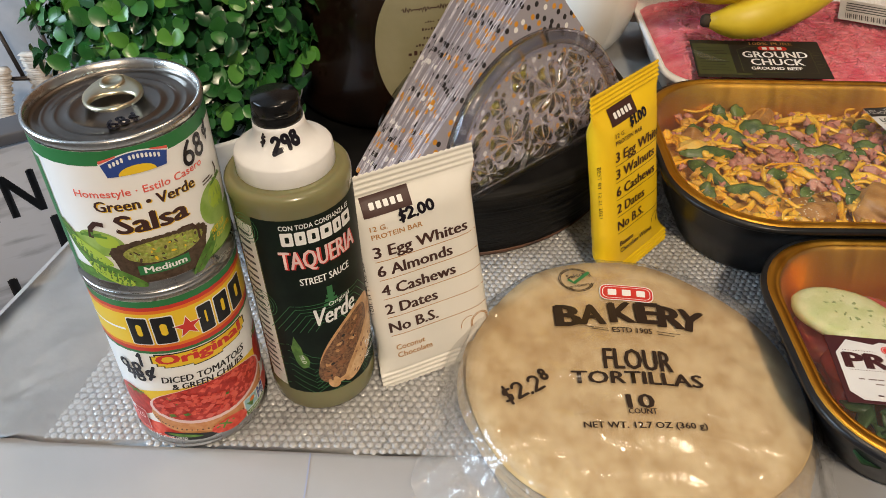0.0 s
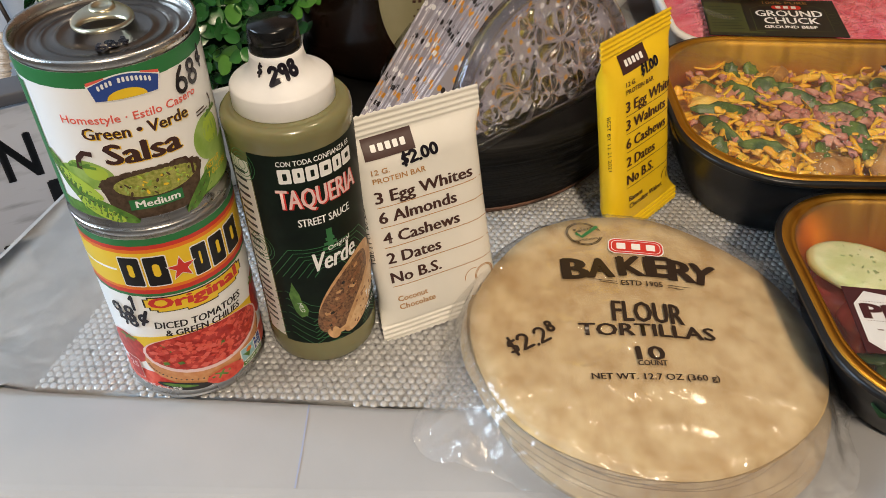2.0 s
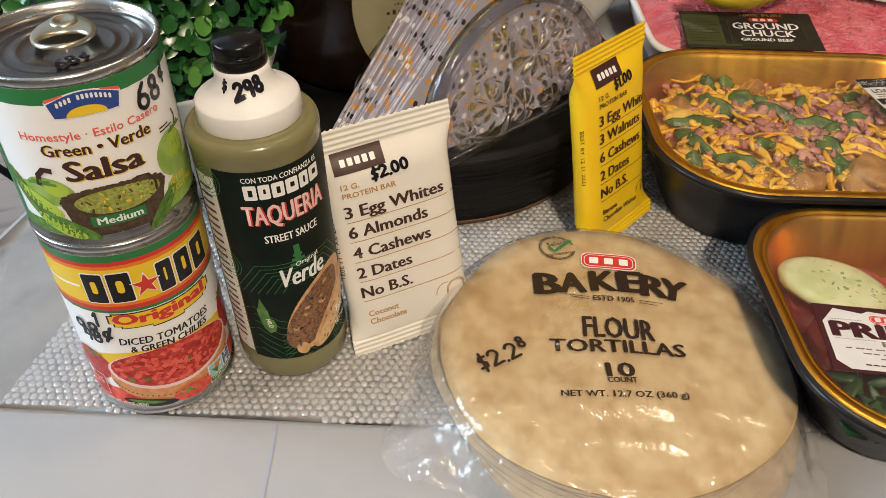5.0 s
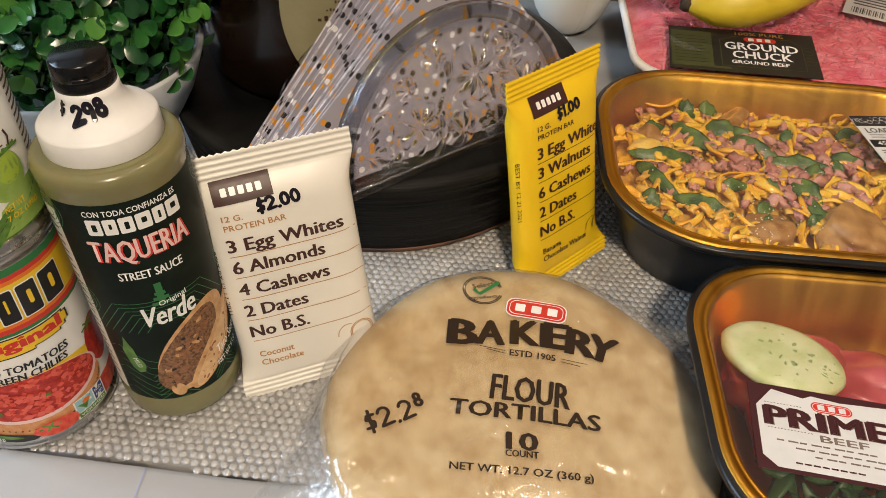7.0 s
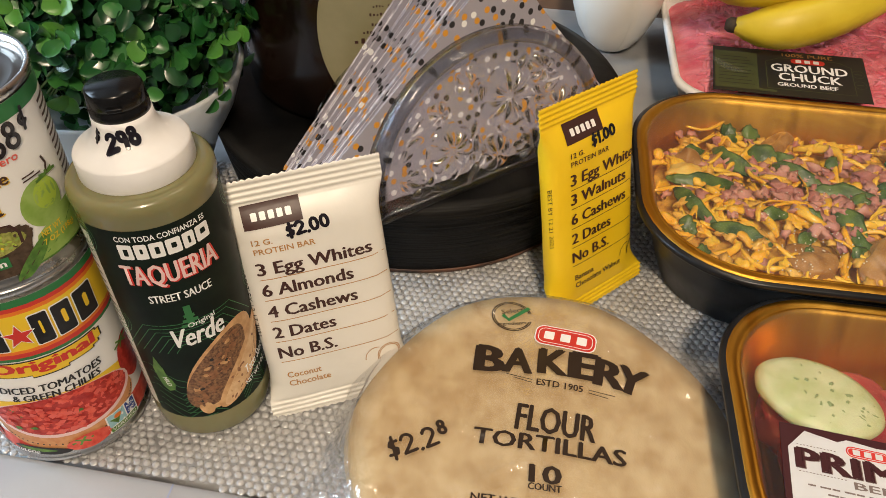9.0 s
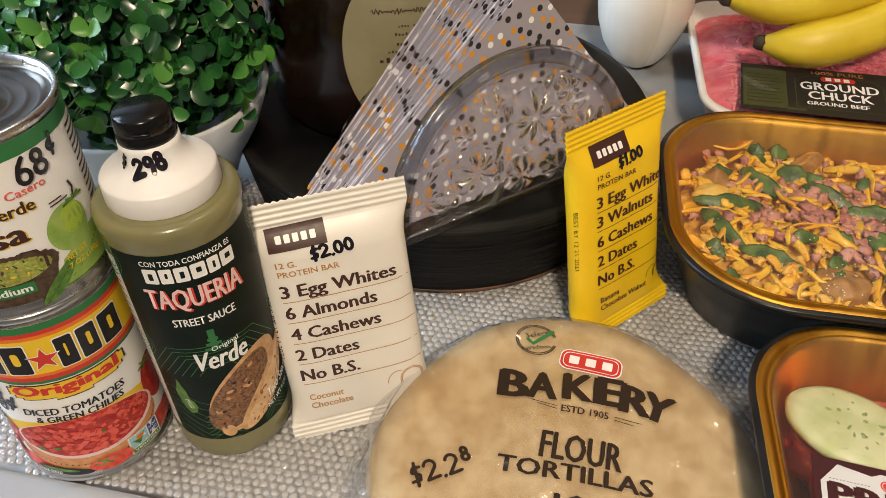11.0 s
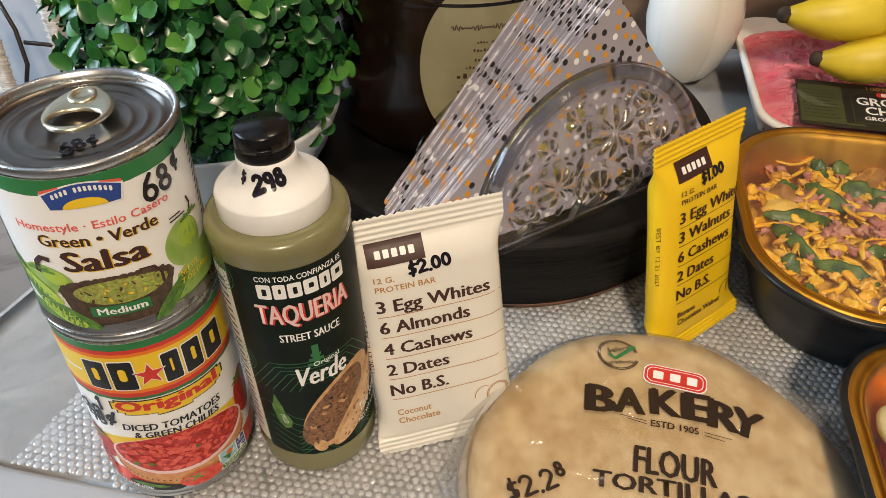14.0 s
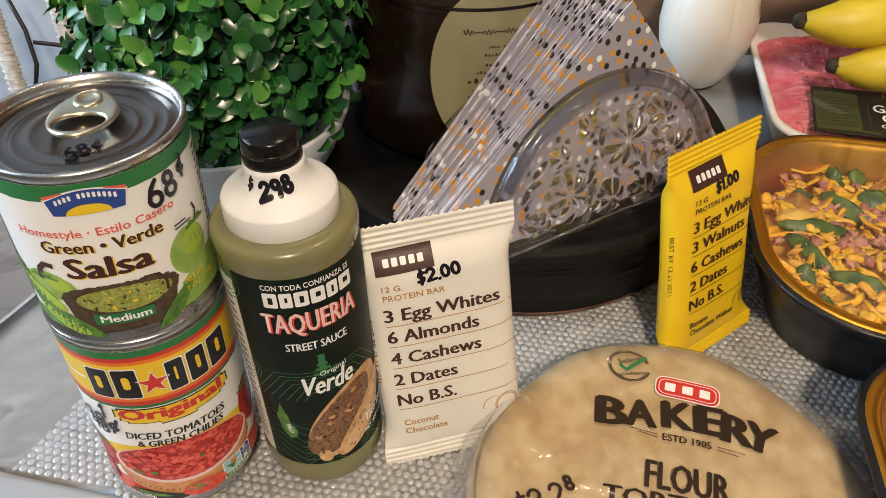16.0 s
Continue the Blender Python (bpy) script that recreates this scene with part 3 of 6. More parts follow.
    part("label", lb.lay(lambda x, y, z: wrap(x, y - 0.0038, z)), mats, can, "white and green printed paper label")
    mk = Print()
    mk.marker("68c", -0.0060, -0.0205, 0.0066, 0, 0.0, 0.0017, rot=0.30)
    part("pen_price", mk.lay(lambda x, y, z: Vector((x, y, H - 0.0037))), MARKER, can, "black felt-pen figures")
    return can


def tomato_can(m):
    can = thing("tomato_can", m, "tin of diced tomatoes with yellow label on the mat", "food can", "stacked tins")
    R, H = 0.0359, 0.1125
    can_body(can, R, H, False)
    lb = Print()
    L = 2 * math.pi * R
    # 0 white 1 green 2 red 3 orange 4 yellow 5 black 6 chunk 7 chunk dark 8 bowl 9 leaf 10 blue 11 marker 12 coral
    mats = [WHITE, GREEN_BAND, RED, ORANGE, YELLOW, INK, CHUNK_A, CHUNK_B, TERRACOTTA, LEAF_PRINT, BLUE, flat("pale_blue_print", (0.35, 0.6, 0.66)), SOFT_RED, PINK, PINK, MARKER]
    lb.rect(-L / 2.1, L / 2.1, 0.0068, 0.1068, 0, 0.0)
    lb.rect(-L / 2.1, L / 2.1, 0.1030, 0.1068, 1, 0.0001)
    for z0, z1, mi in ((0.1008, 0.1030, 2), (0.0988, 0.1008, 3), (0.0788, 0.0988, 4), (0.0770, 0.0788, 3), (0.0745, 0.0770, 2), (0.0728, 0.0745, 1)):
        lb.rect(-L / 2.1, L / 2.1, z0, z1, mi, 0.0001)
    lb.rect(-L / 2.1, -0.030, 0.0880, 0.0892, 0, 0.0002)
    lb.rect(-L / 2.1, L / 2.1, 0.0068, 0.0185, 6, 0.0001)
    lb.ellipse(0.0, 0.0360, 0.044, 0.0115, 4, 0.00008)
    # brand word as plain blocks round a star
    for x0, x1 in ((-0.0283, -0.0180), (-0.0172, -0.0065), (0.0040, 0.0122), (0.0130, 0.0222), (0.0232, 0.0345)):
        lb.round_bar(x0, x1, 0.0790, 0.0970, 0, 0.0002, r=0.0012)
        lb.round_bar(x0 + 0.0005, x1 - 0.0005, 0.0796, 0.0964, 5, 0.0003, r=0.001)
    for x, w in ((-0.0231, 0.0026), (-0.0118, 0.0032), (0.0081, 0.0010), (0.0180, 0.0020), (0.0290, 0.0024)):
        lb.round_bar(x - w / 2, x + w / 2, 0.0850, 0.0925, 4, 0.0004)
    star = []
    for k in range(10):
        r = 0.0064 if k % 2 == 0 else 0.0026
        star.append((-0.0012 + r * math.sin(k * math.pi / 5), 0.0873 + r * math.cos(k * math.pi / 5)))
    lb.poly([(x * 1.14 + 0.0002, 0.0873 + (y - 0.0873) * 1.14) for x, y in star], 0, 0.00045)
    lb.poly(star, 2, 0.0005)
    # stepped ribbon
    rib = [(-0.0215, 0.0505), (-0.0185, 0.0505), (-0.0185, 0.049), (-0.006, 0.049), (-0.006, 0.0472), (0.008, 0.0472), (0.008, 0.049), (0.0195, 0.049), (0.0195, 0.0505), (0.0225, 0.0505), (0.0225, 0.0528), (0.0245, 0.0528), (0.0245, 0.0592), (0.0225, 0.0592), (0.0225, 0.0606), (-0.0215, 0.0606), (-0.0215, 0.0592), (-0.0235, 0.0592), (-0.0235, 0.0528), (-0.0215, 0.0528)]
    rib = [(0.0030 + 1.1 * x, 0.0612 + 0.84 * (y - 0.0472)) for x, y in rib]
    lb.poly(rib, 5, 0.0003)
    lb.poly([(0.003 + (x - 0.003) * 0.965, 0.0672 + (y - 0.0672) * 0.88) for x, y in rib], 4, 0.0004)
    lb.text("Original", -0.0198, 0.0636, 0.0448, 0.0082, 2, 0.0005, 0.05)
    lb.text("DICED TOMATOES", -0.0208, 0.0518, 0.0448, 0.0044, 5, 0.0003, 0.03, slant=0.1)
    lb.text("& GREEN CHILIES", -0.0168, 0.0466, 0.0388, 0.0040, 5, 0.0003, 0.035, slant=0.1)
    # bowl of chunks
    lb.ellipse(-0.0420, 0.0330, 0.0120, 0.0105, 7, 0.00015)
    lb.ellipse(0.0420, 0.0400, 0.0095, 0.0140, 7, 0.00015)
    lb.ellipse(0.0015, 0.0262, 0.0345, 0.0172, 8, 0.0002)
    lb.ellipse(0.0015, 0.0325, 0.0340, 0.0145, 14, 0.00025)
    lb.ellipse(0.0015, 0.0335, 0.0322, 0.0132, 7, 0.0003)
    r2 = random.Random(9)
    for k in range(230):
        a, d = r2.uniform(0, 6.28), math.sqrt(r2.random())
        x, y = 0.0015 + 0.0310 * d * math.cos(a), 0.0340 + 0.0122 * d * math.sin(a)
        s = r2.uniform(0.0012, 0.0024)
        b0 = r2.uniform(0, 3)
        lb.poly([(x + s * r2.uniform(0.7, 1.2) * math.cos(b0 + q * 1.57), y + 0.8 * s * r2.uniform(0.7, 1.2) * math.sin(b0 + q * 1.57)) for q in range(4)], r2.choice((6, 6, 7, 12)) if k % 47 else 9, 0.0004 + 0.000002 * k)
    for k in range(34):
        a = math.pi * (1.03 + 0.94 * k / 33)
        lb.ellipse(0.0015 + 0.0330 * math.cos(a), 0.0262 + 0.0135 * math.sin(a), 0.0005, 0.0005, 5, 0.0004, n=6)
    lb.ellipse(-0.0160, 0.0098, 0.0135, 0.0028, 5, 0.0009, -0.14)
    lb.ellipse(-0.0180, 0.0106, 0.009, 0.0012, 9, 0.00095, -0.14)
    lb.ellipse(0.0060, 0.0108, 0.0105, 0.0050, 6, 0.0009)
    lb.ellipse(0.0035, 0.0125, 0.0040, 0.0018, 12, 0.00092)
    for k in range(6):
        a = radians(60 * k + 10)
        lb.line([(0.0030, 0.0125), (0.0030 + 0.0050 * math.cos(a), 0.0122 + 0.0026 * math.sin(a))], 0.0011, 9, 0.00098)
        lb.line([(-0.0390, 0.0420), (-0.0390 + 0.006 * math.cos(a), 0.0418 + 0.002 * math.sin(a))], 0.0010, 9, 0.0007)
        lb.line([(0.0385, 0.0520), (0.0385 + 0.006 * math.cos(a), 0.0518 + 0.003 * math.sin(a))], 0.0010, 9, 0.0007)
    lb.text("NET WT 10 OZ (283g)", -0.0400, 0.0072, 0.0225, 0.0027, 0, 0.001, 0.012)
    lb.round_bar(-0.0462, -0.0372, 0.0110, 0.0258, 13, 0.0005, r=0.001)
    lb.round_bar(-0.0457, -0.0377, 0.0115, 0.0253, 7, 0.0006, r=0.001)
    lb.text("25", -0.0445, 0.0185, 0.0055, 0.0042, 13, 0.0007, 0.02)
    g0 = lb.mark()
    lb.rect(0.0300, 0.0400, 0.0105, 0.0205, 0, 0.0009)
    lb.rect(0.0304, 0.0396, 0.0108, 0.0132, 9, 0.00094)
    lb.rect(0.0304, 0.0358, 0.0135, 0.0202, 11, 0.00093)
    lb.rect(0.0362, 0.0396, 0.0137, 0.0202, 10, 0.00094)
    lb.text("NON", 0.0366, 0.0172, 0.0026, 0.0016, 0, 0.00098, 0.01)
    lb.text("GMO", 0.0366, 0.0148, 0.0026, 0.0016, 0, 0.00098, 0.01)
    lb.text("VERIFIED", 0.0308, 0.0114, 0.0084, 0.0014, 0, 0.00098, 0.01)
    lb.poly([(0.0308, 0.0178), (0.0330, 0.0140), (0.0352, 0.0195), (0.0332, 0.0168)], 9, 0.00098)
    lb.ellipse(0.0335, 0.018, 0.0012, 0.0012, 3, 0.001, n=8)
    lb.stretch(g0, 1.76, -0.0378, 1.24, -0.0062)
    lb.marker("98c", -0.0420, 0.0560, 0.0098, 15, 0.0006, 0.0018, rot=-0.05)
    lb.marker("98", -0.0385, 0.0525, 0.0075, 15, 0.0006, 0.0016, rot=0.0)
    lb.marker("1", -0.0300, 0.0640, 0.0085, 15, 0.0006, 0.0016, rot=0.0)
    wrap = on_cylinder(R + 0.0001)
    part("label", lb.lay(lambda x, y, z: wrap(x, y, z)), mats, can, "yellow, red and white printed paper label")
    return can


# the two tins lean a little on the soft film
CAN_BASE = pose(-0.1311, 0.2858, 0.0010, -0.86, -1.20, 0)
tomato_can(CAN_BASE @ pose(0, 0, 0, 0, 0, 31))
salsa_can(CAN_BASE @ pose(0, 0, 0.1121, 0, 0, 31))


# ---------- sauce bottle ----------
SAUCE = paint("bottle_plastic", (0.18, 0.172, 0.08), (0.225, 0.213, 0.105), 14, 0.26, spec=0.5, coat=0.35, sss=0.15)
CAP_WHITE = paint("white_cap_plastic", (0.78, 0.78, 0.78), (0.83, 0.83, 0.83), 80, 0.42)
CAP_BLACK = paint("black_cap_plastic", (0.005, 0.005, 0.0055), (0.008, 0.008, 0.008), 60, 0.22, spec=0.35)


def sauce_bottle(m):
    bt = thing("sauce_bottle", m, "olive green sauce squeeze bottle with black label and cap", "sauce bottle")
    R = 0.0297
    bm = bmesh.new()
    lathe(bm, [(0, 0.002), (0.020, 0.0015), (0.0250, 0.0), (0.0280, 0.0012), (0.0292, 0.004), (R, 0.009), (R, 0.016), (R - 0.0004, 0.018), (R - 0.0004, 0.1398), (R, 0.1412), (R, 0.1440), (0.0293, 0.1462), (0.0280, 0.1478), (0.0262, 0.1484), (0.0250, 0.1478), (0.0235, 0.1480), (0.019, 0.152), (0.0, 0.152)], 80)
    part("bottle", bm, SAUCE, bt, "translucent olive green plastic body")
    cap_prof = [(0.0195, 0.1486), (0.0224, 0.1486), (0.0228, 0.1489), (0.0228, 0.1492), (0.0226, 0.1580), (0.0225, 0.1584), (0.0221, 0.1589), (0.0217, 0.1592), (0.0190, 0.1608), (0.0165, 0.1622), (0.0146, 0.1638), (0.0131, 0.1658), (0.0122, 0.1682), (0.0118, 0.1705), (0.0116, 0.1734), (0.0, 0.1734)]
    bm = bmesh.new()
    lathe(bm, cap_prof, 192)
    for v in bm.verts:
        if 0.1490 < v.co.z < 0.1581:
            k = round(math.atan2(v.co.x, v.co.y) / (2 * math.pi) * 192) % 2
            v.co.x *= 1 + 0.011 * k
            v.co.y *= 1 + 0.011 * k
    part("collar", bm, CAP_WHITE, bt, "ribbed white screw collar")
    bm = bmesh.new()
    lathe(bm, [(0.0110, 0.1730), (0.0114, 0.1734), (0.0113, 0.1768), (0.0108, 0.1772), (0.0108, 0.1777), (0.0112, 0.1781), (0.0107, 0.1834), (0.0100, 0.1846), (0.0, 0.1850)], 64)
    box(bm, -0.003, 0.003, -0.0121, -0.0105, 0.1784, 0.1800, 0.0004)
    part("flip_cap", bm, CAP_BLACK, bt, "black flip-top cap")
    # label
    lb = Print()
    # 0 dark 1 white 2 pink 3 red 4 line green 5 tan 6 filling 7 lime-green leaf 8 cream
    mats = [DARK_GREEN, WHITE, PINK, RED, LINE_GREEN, TAN, MEAT_PRINT, LEAF_PRINT, CREAM, INK, INK, INK, INK, INK, INK, flat("taco_crust_print", (0.66, 0.40, 0.20), c2=(0.78, 0.54, 0.30), scale=300), flat("browned_print", (0.22, 0.09, 0.04), c2=(0.36, 0.17, 0.08), scale=400)]
    lb.rect(-0.0270, 0.0360, 0.0225, 0.1195, 0, 0.0)
    lb.rect(-0.0385, -0.0275, 0.026, 0.115, 8, 0.0)
    for k in range(22):
        lb.rect(-0.0375, -0.030, 0.109 - 0.0036 * k, 0.1103 - 0.0036 * k, 9, 0.0001)
    # thin ornamental lines
    for k in range(7):
        s = 0.008 + 0.0035 * k
        lb.line([(0.0 - s, 0.062), (-s * 0.6, 0.062 + s * 0.5), (s * 0.6, 0.062 + s * 0.5), (s, 0.062)], 0.00028, 4, 0.0001)
        lb.line([(-0.033, 0.050 - 0.004 * k), (-0.022, 0.054 - 0.004 * k), (-0.012, 0.047 - 0.004 * k), (0.0, 0.043 - 0.003 * k)], 0.00028, 4, 0.0001)
        lb.line([(0.012, 0.0235 + 0.002 * k), (0.018, 0.0290 + 0.002 * k), (0.024, 0.0235 + 0.002 * k), (0.03, 0.029 + 0.002 * k), (0.036, 0.0235 + 0.002 * k), (0.041, 0.028 + 0.002 * k)], 0.00028, 4, 0.0001)
        lb.line([(-0.012, 0.0240 + 0.0022 * k), (-0.004, 0.030 + 0.0022 * k), (0.004, 0.0245 + 0.0022 * k)], 0.00028, 4, 0.0001)
    for cx, cy in ((-0.031, 0.113), (0.036, 0.115), (0.037, 0.075), (-0.030, 0.075)):
        for r in (0.002, 0.0035, 0.005, 0.0065):
            lb.line(ring_pts(cx, cy, r, r, 0, 360, 18), 0.00028, 4, 0.0001)
    lb.stretch(0, 1.16, 0.0045, 1.2505, -0.01294)
    lb.text("CON TODA CONFIANZA ES", -0.0133, 0.1310, 0.0373, 0.0028, 1, 0.0002, 0.015)
    for k, (x0, x1) in enumerate(((-0.0132, -0.0074), (-0.0066, -0.0016), (-0.0008, 0.0048), (0.0056, 0.0116), (0.0124, 0.0174), (0.0182, 0.0246))):
        lb.round_bar(x0, x1, 0.1218, 0.1296, 1, 0.0002, r=0.0008)
        lb.round_bar(x0 + 0.0021, x1 - 0.0018, 0.1238 + 0.001 * (k % 2), 0.1274, 0, 0.0003, r=0.0004)
    lb.text("TAQUERIA", -0.0150, 0.1050, 0.0405, 0.0130, 3, 0.0002, 0.06)
    lb.text("TAQUERIA", -0.0155, 0.1056, 0.0403, 0.0128, 2, 0.0003, 0.030)
    lb.text("STREET SAUCE", -0.0080, 0.0968, 0.0266, 0.0044, 1, 0.0002, 0.03)
    for k in range(4):
        lb.rect(0.0012 + 0.0010 * k, 0.0098 - 0.0010 * k, 0.0800 + 0.0028 * k, 0.0818 + 0.0028 * k, 4, 0.0002)
    lb.rect(0.0040, 0.0070, 0.0797, 0.0925, 4, 0.00022)
    lb.text("Original", 0.0038, 0.0784, 0.0124, 0.0036, 1, 0.0003, 0.008, slant=0.1, rot=0.14)
    lb.text("Verde", -0.0058, 0.0680, 0.0240, 0.0112, 1, 0.0003, 0.035, slant=0.2, rot=0.06)
    g0 = lb.mark()
    # folded taco
    lb.ellipse(0.0150, 0.0430, 0.0215, 0.0125, 5, 0.00015, 0.86, 36)
    lb.ellipse(0.0118, 0.0425, 0.0195, 0.0092, 6, 0.0003, 0.88, 32)
    lb.ellipse(0.0232, 0.0388, 0.0205, 0.0058, 5, 0.00042, 0.80, 32)
    lb.ellipse(0.0238, 0.0382, 0.0190, 0.0042, 15, 0.00046, 0.80, 32)
    for k in range(3):
        q = 0.0030 + 0.0022 * k
        lb.line([(0.0120 + q, 0.0255 + 0.4 * q), (0.0225 + q, 0.0360 + 0.2 * q), (0.0330 + 0.7 * q, 0.0500)], 0.0004, 16, 0.00048)
    lb.ellipse(0.0035, 0.0262, 0.0026, 0.0034, 5, 0.0005, 0.3)
    r3 = random.Random(2)
    for k in range(150):
        q = r3.uniform(-0.0175, 0.0165)
        o = r3.uniform(-0.0015, 0.0078) * math.sqrt(max(0.05, 1 - (q / 0.0185) ** 2))
        x, y = 0.0128 + q * 0.64 - o * 0.77, 0.0418 + q * 0.77 + o * 0.64
        lb.ellipse(x, y, r3.uniform(0.0006, 0.0019), r3.uniform(0.0004, 0.0010), r3.choice((5, 6, 6, 6, 6, 16, 16, 16, 16, 9)), 0.00045 + 0.000002 * k, r3.uniform(0, 3), 8)
    for k in range(12):
        q, o = r3.uniform(-0.018, 0.018), r3.uniform(-0.0035, 0.0035)
        lb.ellipse(0.0225 + q * 0.697 - o * 0.717, 0.0395 + q * 0.717 + o * 0.697, r3.uniform(0.0004, 0.0014), r3.uniform(0.0003, 0.0008), 16, 0.0005, r3.uniform(0, 3), 7)
    lb.stretch(g0, 1.25, -0.0043, 1.342, -0.0112)
    lb.poly([(-0.0150, 0.0370), (-0.0118, 0.0385), (-0.0108, 0.0425), (-0.0118, 0.0462), (-0.0136, 0.0482), (-0.0142, 0.0535), (-0.0158, 0.0575), (-0.0171, 0.0615), (-0.0184, 0.0560), (-0.0197, 0.0525), (-0.0188, 0.0460), (-0.0176, 0.0405)], 7, 0.0002)
    lb.text("MILD", -0.0160, 0.0470, 0.0062, 0.0023, 1, 0.0003, 0.01, rot=-1.35)
    lb.text("Taco Sauce", 0.0225, 0.0330, 0.0190, 0.0056, 1, 0.0006, 0.018, slant=0.2, rot=0.18)
    lb.text("NET WT 9 OZ", 0.0215, 0.0262, 0.0170, 0.0032, 1, 0.0006, 0.012, rot=0.14)
    part("label", lb.lay(on_cylinder(R - 0.00025)), mats, bt, "black label with green line drawing")
    mk = Print()
    mk.marker("$", -0.0125, 0.1660, 0.0045, 0, 0.0, 0.0012)
    mk.marker("298", -0.0060, 0.1630, 0.0062, 0, 0.0, 0.0019, rot=0.22)

    def on_cap(x, y, z):
        r = cap_prof[-2][0]
        for (r0, z0), (r1, z1) in zip(cap_prof[1:], cap_prof[2:]):
            if z0 <= y <= z1 and z1 > z0:
                r = r0 + (r1 - r0) * (y - z0) / (z1 - z0)
        a = x / 0.0135
        return Vector(((r + 0.00035) * math.sin(a), -(r + 0.00035) * math.cos(a), y + 0.0002))
    part("pen_price", mk.lay(on_cap), MARKER, bt, "black felt-pen price")
    return bt


sauce_bottle(pose(-0.0631, 0.3032, 0.0014, -0.13, -2.5, 0) @ pose(0, 0, 0, 0, 0, 22))


# ---------- protein bars ----------


def snack_bar(name, m, foil, brown, gold, lines, flavour, price, half, shift, label):
    bar = thing(name, m, label, "snack bar", "wrapped snack bars")
    Lg, T = 0.1305, 0.0175
    rb = random.Random(len(lines[1]))

    def thick(x, z):
        """Half thickness of the filled wrapper."""
        e = max(0.0, min(1.0, (z - 0.008) / 0.012)) * max(0.0, min(1.0, (Lg - 0.012 - z) / 0.016))
        e = math.sin(e * math.pi / 2)
        q = min(1.0, abs(x) / width(z))
        return 0.0004 + T / 2 * e * (1 - q ** 5) ** 0.5

    def mid(z):
        """How far the wrapper's middle moves to the front near its ends."""
        e = max(0.0, min(1.0, (z - 0.008) / 0.012))
        g = max(0.0, min(1.0, (Lg - 0.012 - z) / 0.016))
        return -T / 2 * (0.92 * (1 - math.sin(e * math.pi / 2)) + 0.35 * (1 - math.sin(g * math.pi / 2)))

    def width(z):
        e = max(0.0, min(1.0, (z - 0.008) / 0.02)) * max(0.0, min(1.0, (Lg - 0.010 - z) / 0.02))
        return half * (1.07 - 0.10 * math.sin(e * math.pi / 2))
    bm = bmesh.new()
    nx, nz = 60, 180
    rows = {}
    for sd in (-1, 1):
        for j in range(nz + 1):
            z = Lg * j / nz
            for i in range(nx + 1):
                q = math.sin((i / nx * 2 - 1) * math.pi / 2)
                x = q * width(z)
                if abs(q) > 0.9999 and sd == 1:
                    rows[sd, j, i] = rows[-1, j, i]
                    continue
                cr = 0.0
                if z > Lg - 0.011 or z < 0.010:
                    cr = 0.0006 * math.sin(z * 2 * math.pi / 0.0029)
                wr = 0.0009 * noise.noise(Vector((x * 45, z * 30, rb.random() * 0 + 3 * sd))) * (abs(q) ** 2)
                zz = z + (0.0008 * (i % 2) if j == nz else -0.0008 * (i % 2) if j == 0 else 0)
                rows[sd, j, i] = bm.verts.new((x, sd * (thick(x, z) + wr) + cr + mid(z), zz))
    for sd in (-1, 1):
        for j in range(nz):
            for i in range(nx):
                q = (rows[sd, j, i], rows[sd, j, i + 1], rows[sd, j + 1, i + 1], rows[sd, j + 1, i])
                bm.faces.new(q if sd == -1 else q[::-1])
    part("wrapper", bm, foil, bar, "crimped foil wrapper")
    p = Print(0.005)
    # 0 brown 1 gold 2 white 3 marker
    x0 = -0.0255 + shift
    up = 0.0035
    p.poly([(x0 + 0.0012, 0.1046), (x0 + 0.0252, 0.1052), (x0 + 0.0252, 0.1160), (x0 + 0.0012, 0.1156)], 0)
    for k in range(5):
        p.round_bar(x0 + 0.0048 + 0.0035 * k, x0 + 0.0072 + 0.0035 * k, 0.1084, 0.1120, 2, 0.0002, r=0.0005)
    p.text("12 G.", x0 + 0.0025, 0.0968, 0.0085, 0.0030, 1, 0.0002, 0.012)
    p.text("PROTEIN BAR", x0 + 0.0025, 0.0920, 0.0255, 0.0030, 1, 0.0002, 0.012)
    for k, s in enumerate(lines):
        zb = (0.0808, 0.0692, 0.0569, 0.0446, 0.0323)[k]
        big = {0: 0.0485, 1: 0.0385, 2: 0.0385, 3: 0.027, 4: 0.0255}[k]
        desc = 0.0020 if "gg" in s else 0.0
        p.text(s, x0 + 0.002, zb - desc, big, 0.0066 + desc, 0, 0.0001, 0.032)
        p.line([(x0 + 0.002, zb - 0.0024), (min(half * 0.85, x0 + 0.056), zb - 0.0022)], 0.0004, 1)
    p.text(flavour[0], x0 + 0.003, 0.0200, 0.0022 * len(flavour[0]), 0.0036, 1, 0.0003, 0.015)
    p.text(flavour[1], x0 + 0.003, 0.0148, 0.0021 * len(flavour[1]), 0.0036, 1, 0.0003, 0.015)
    xr = min(half - 0.008, x0 + 0.050)
    p.line(ring_pts(xr - 0.006, 0.0195, 0.0052, 0.0062, 180, 70), 0.0004, 1)
    for r in (0.0055, 0.0048):
        p.line(ring_pts(xr, 0.0195, r, r * 1.15, -15, 195), 0.0004, 1)
    p.marker(price[0], x0 + price[1], price[2], price[3], 3, 0.0004, 0.0015, rot=0.08)
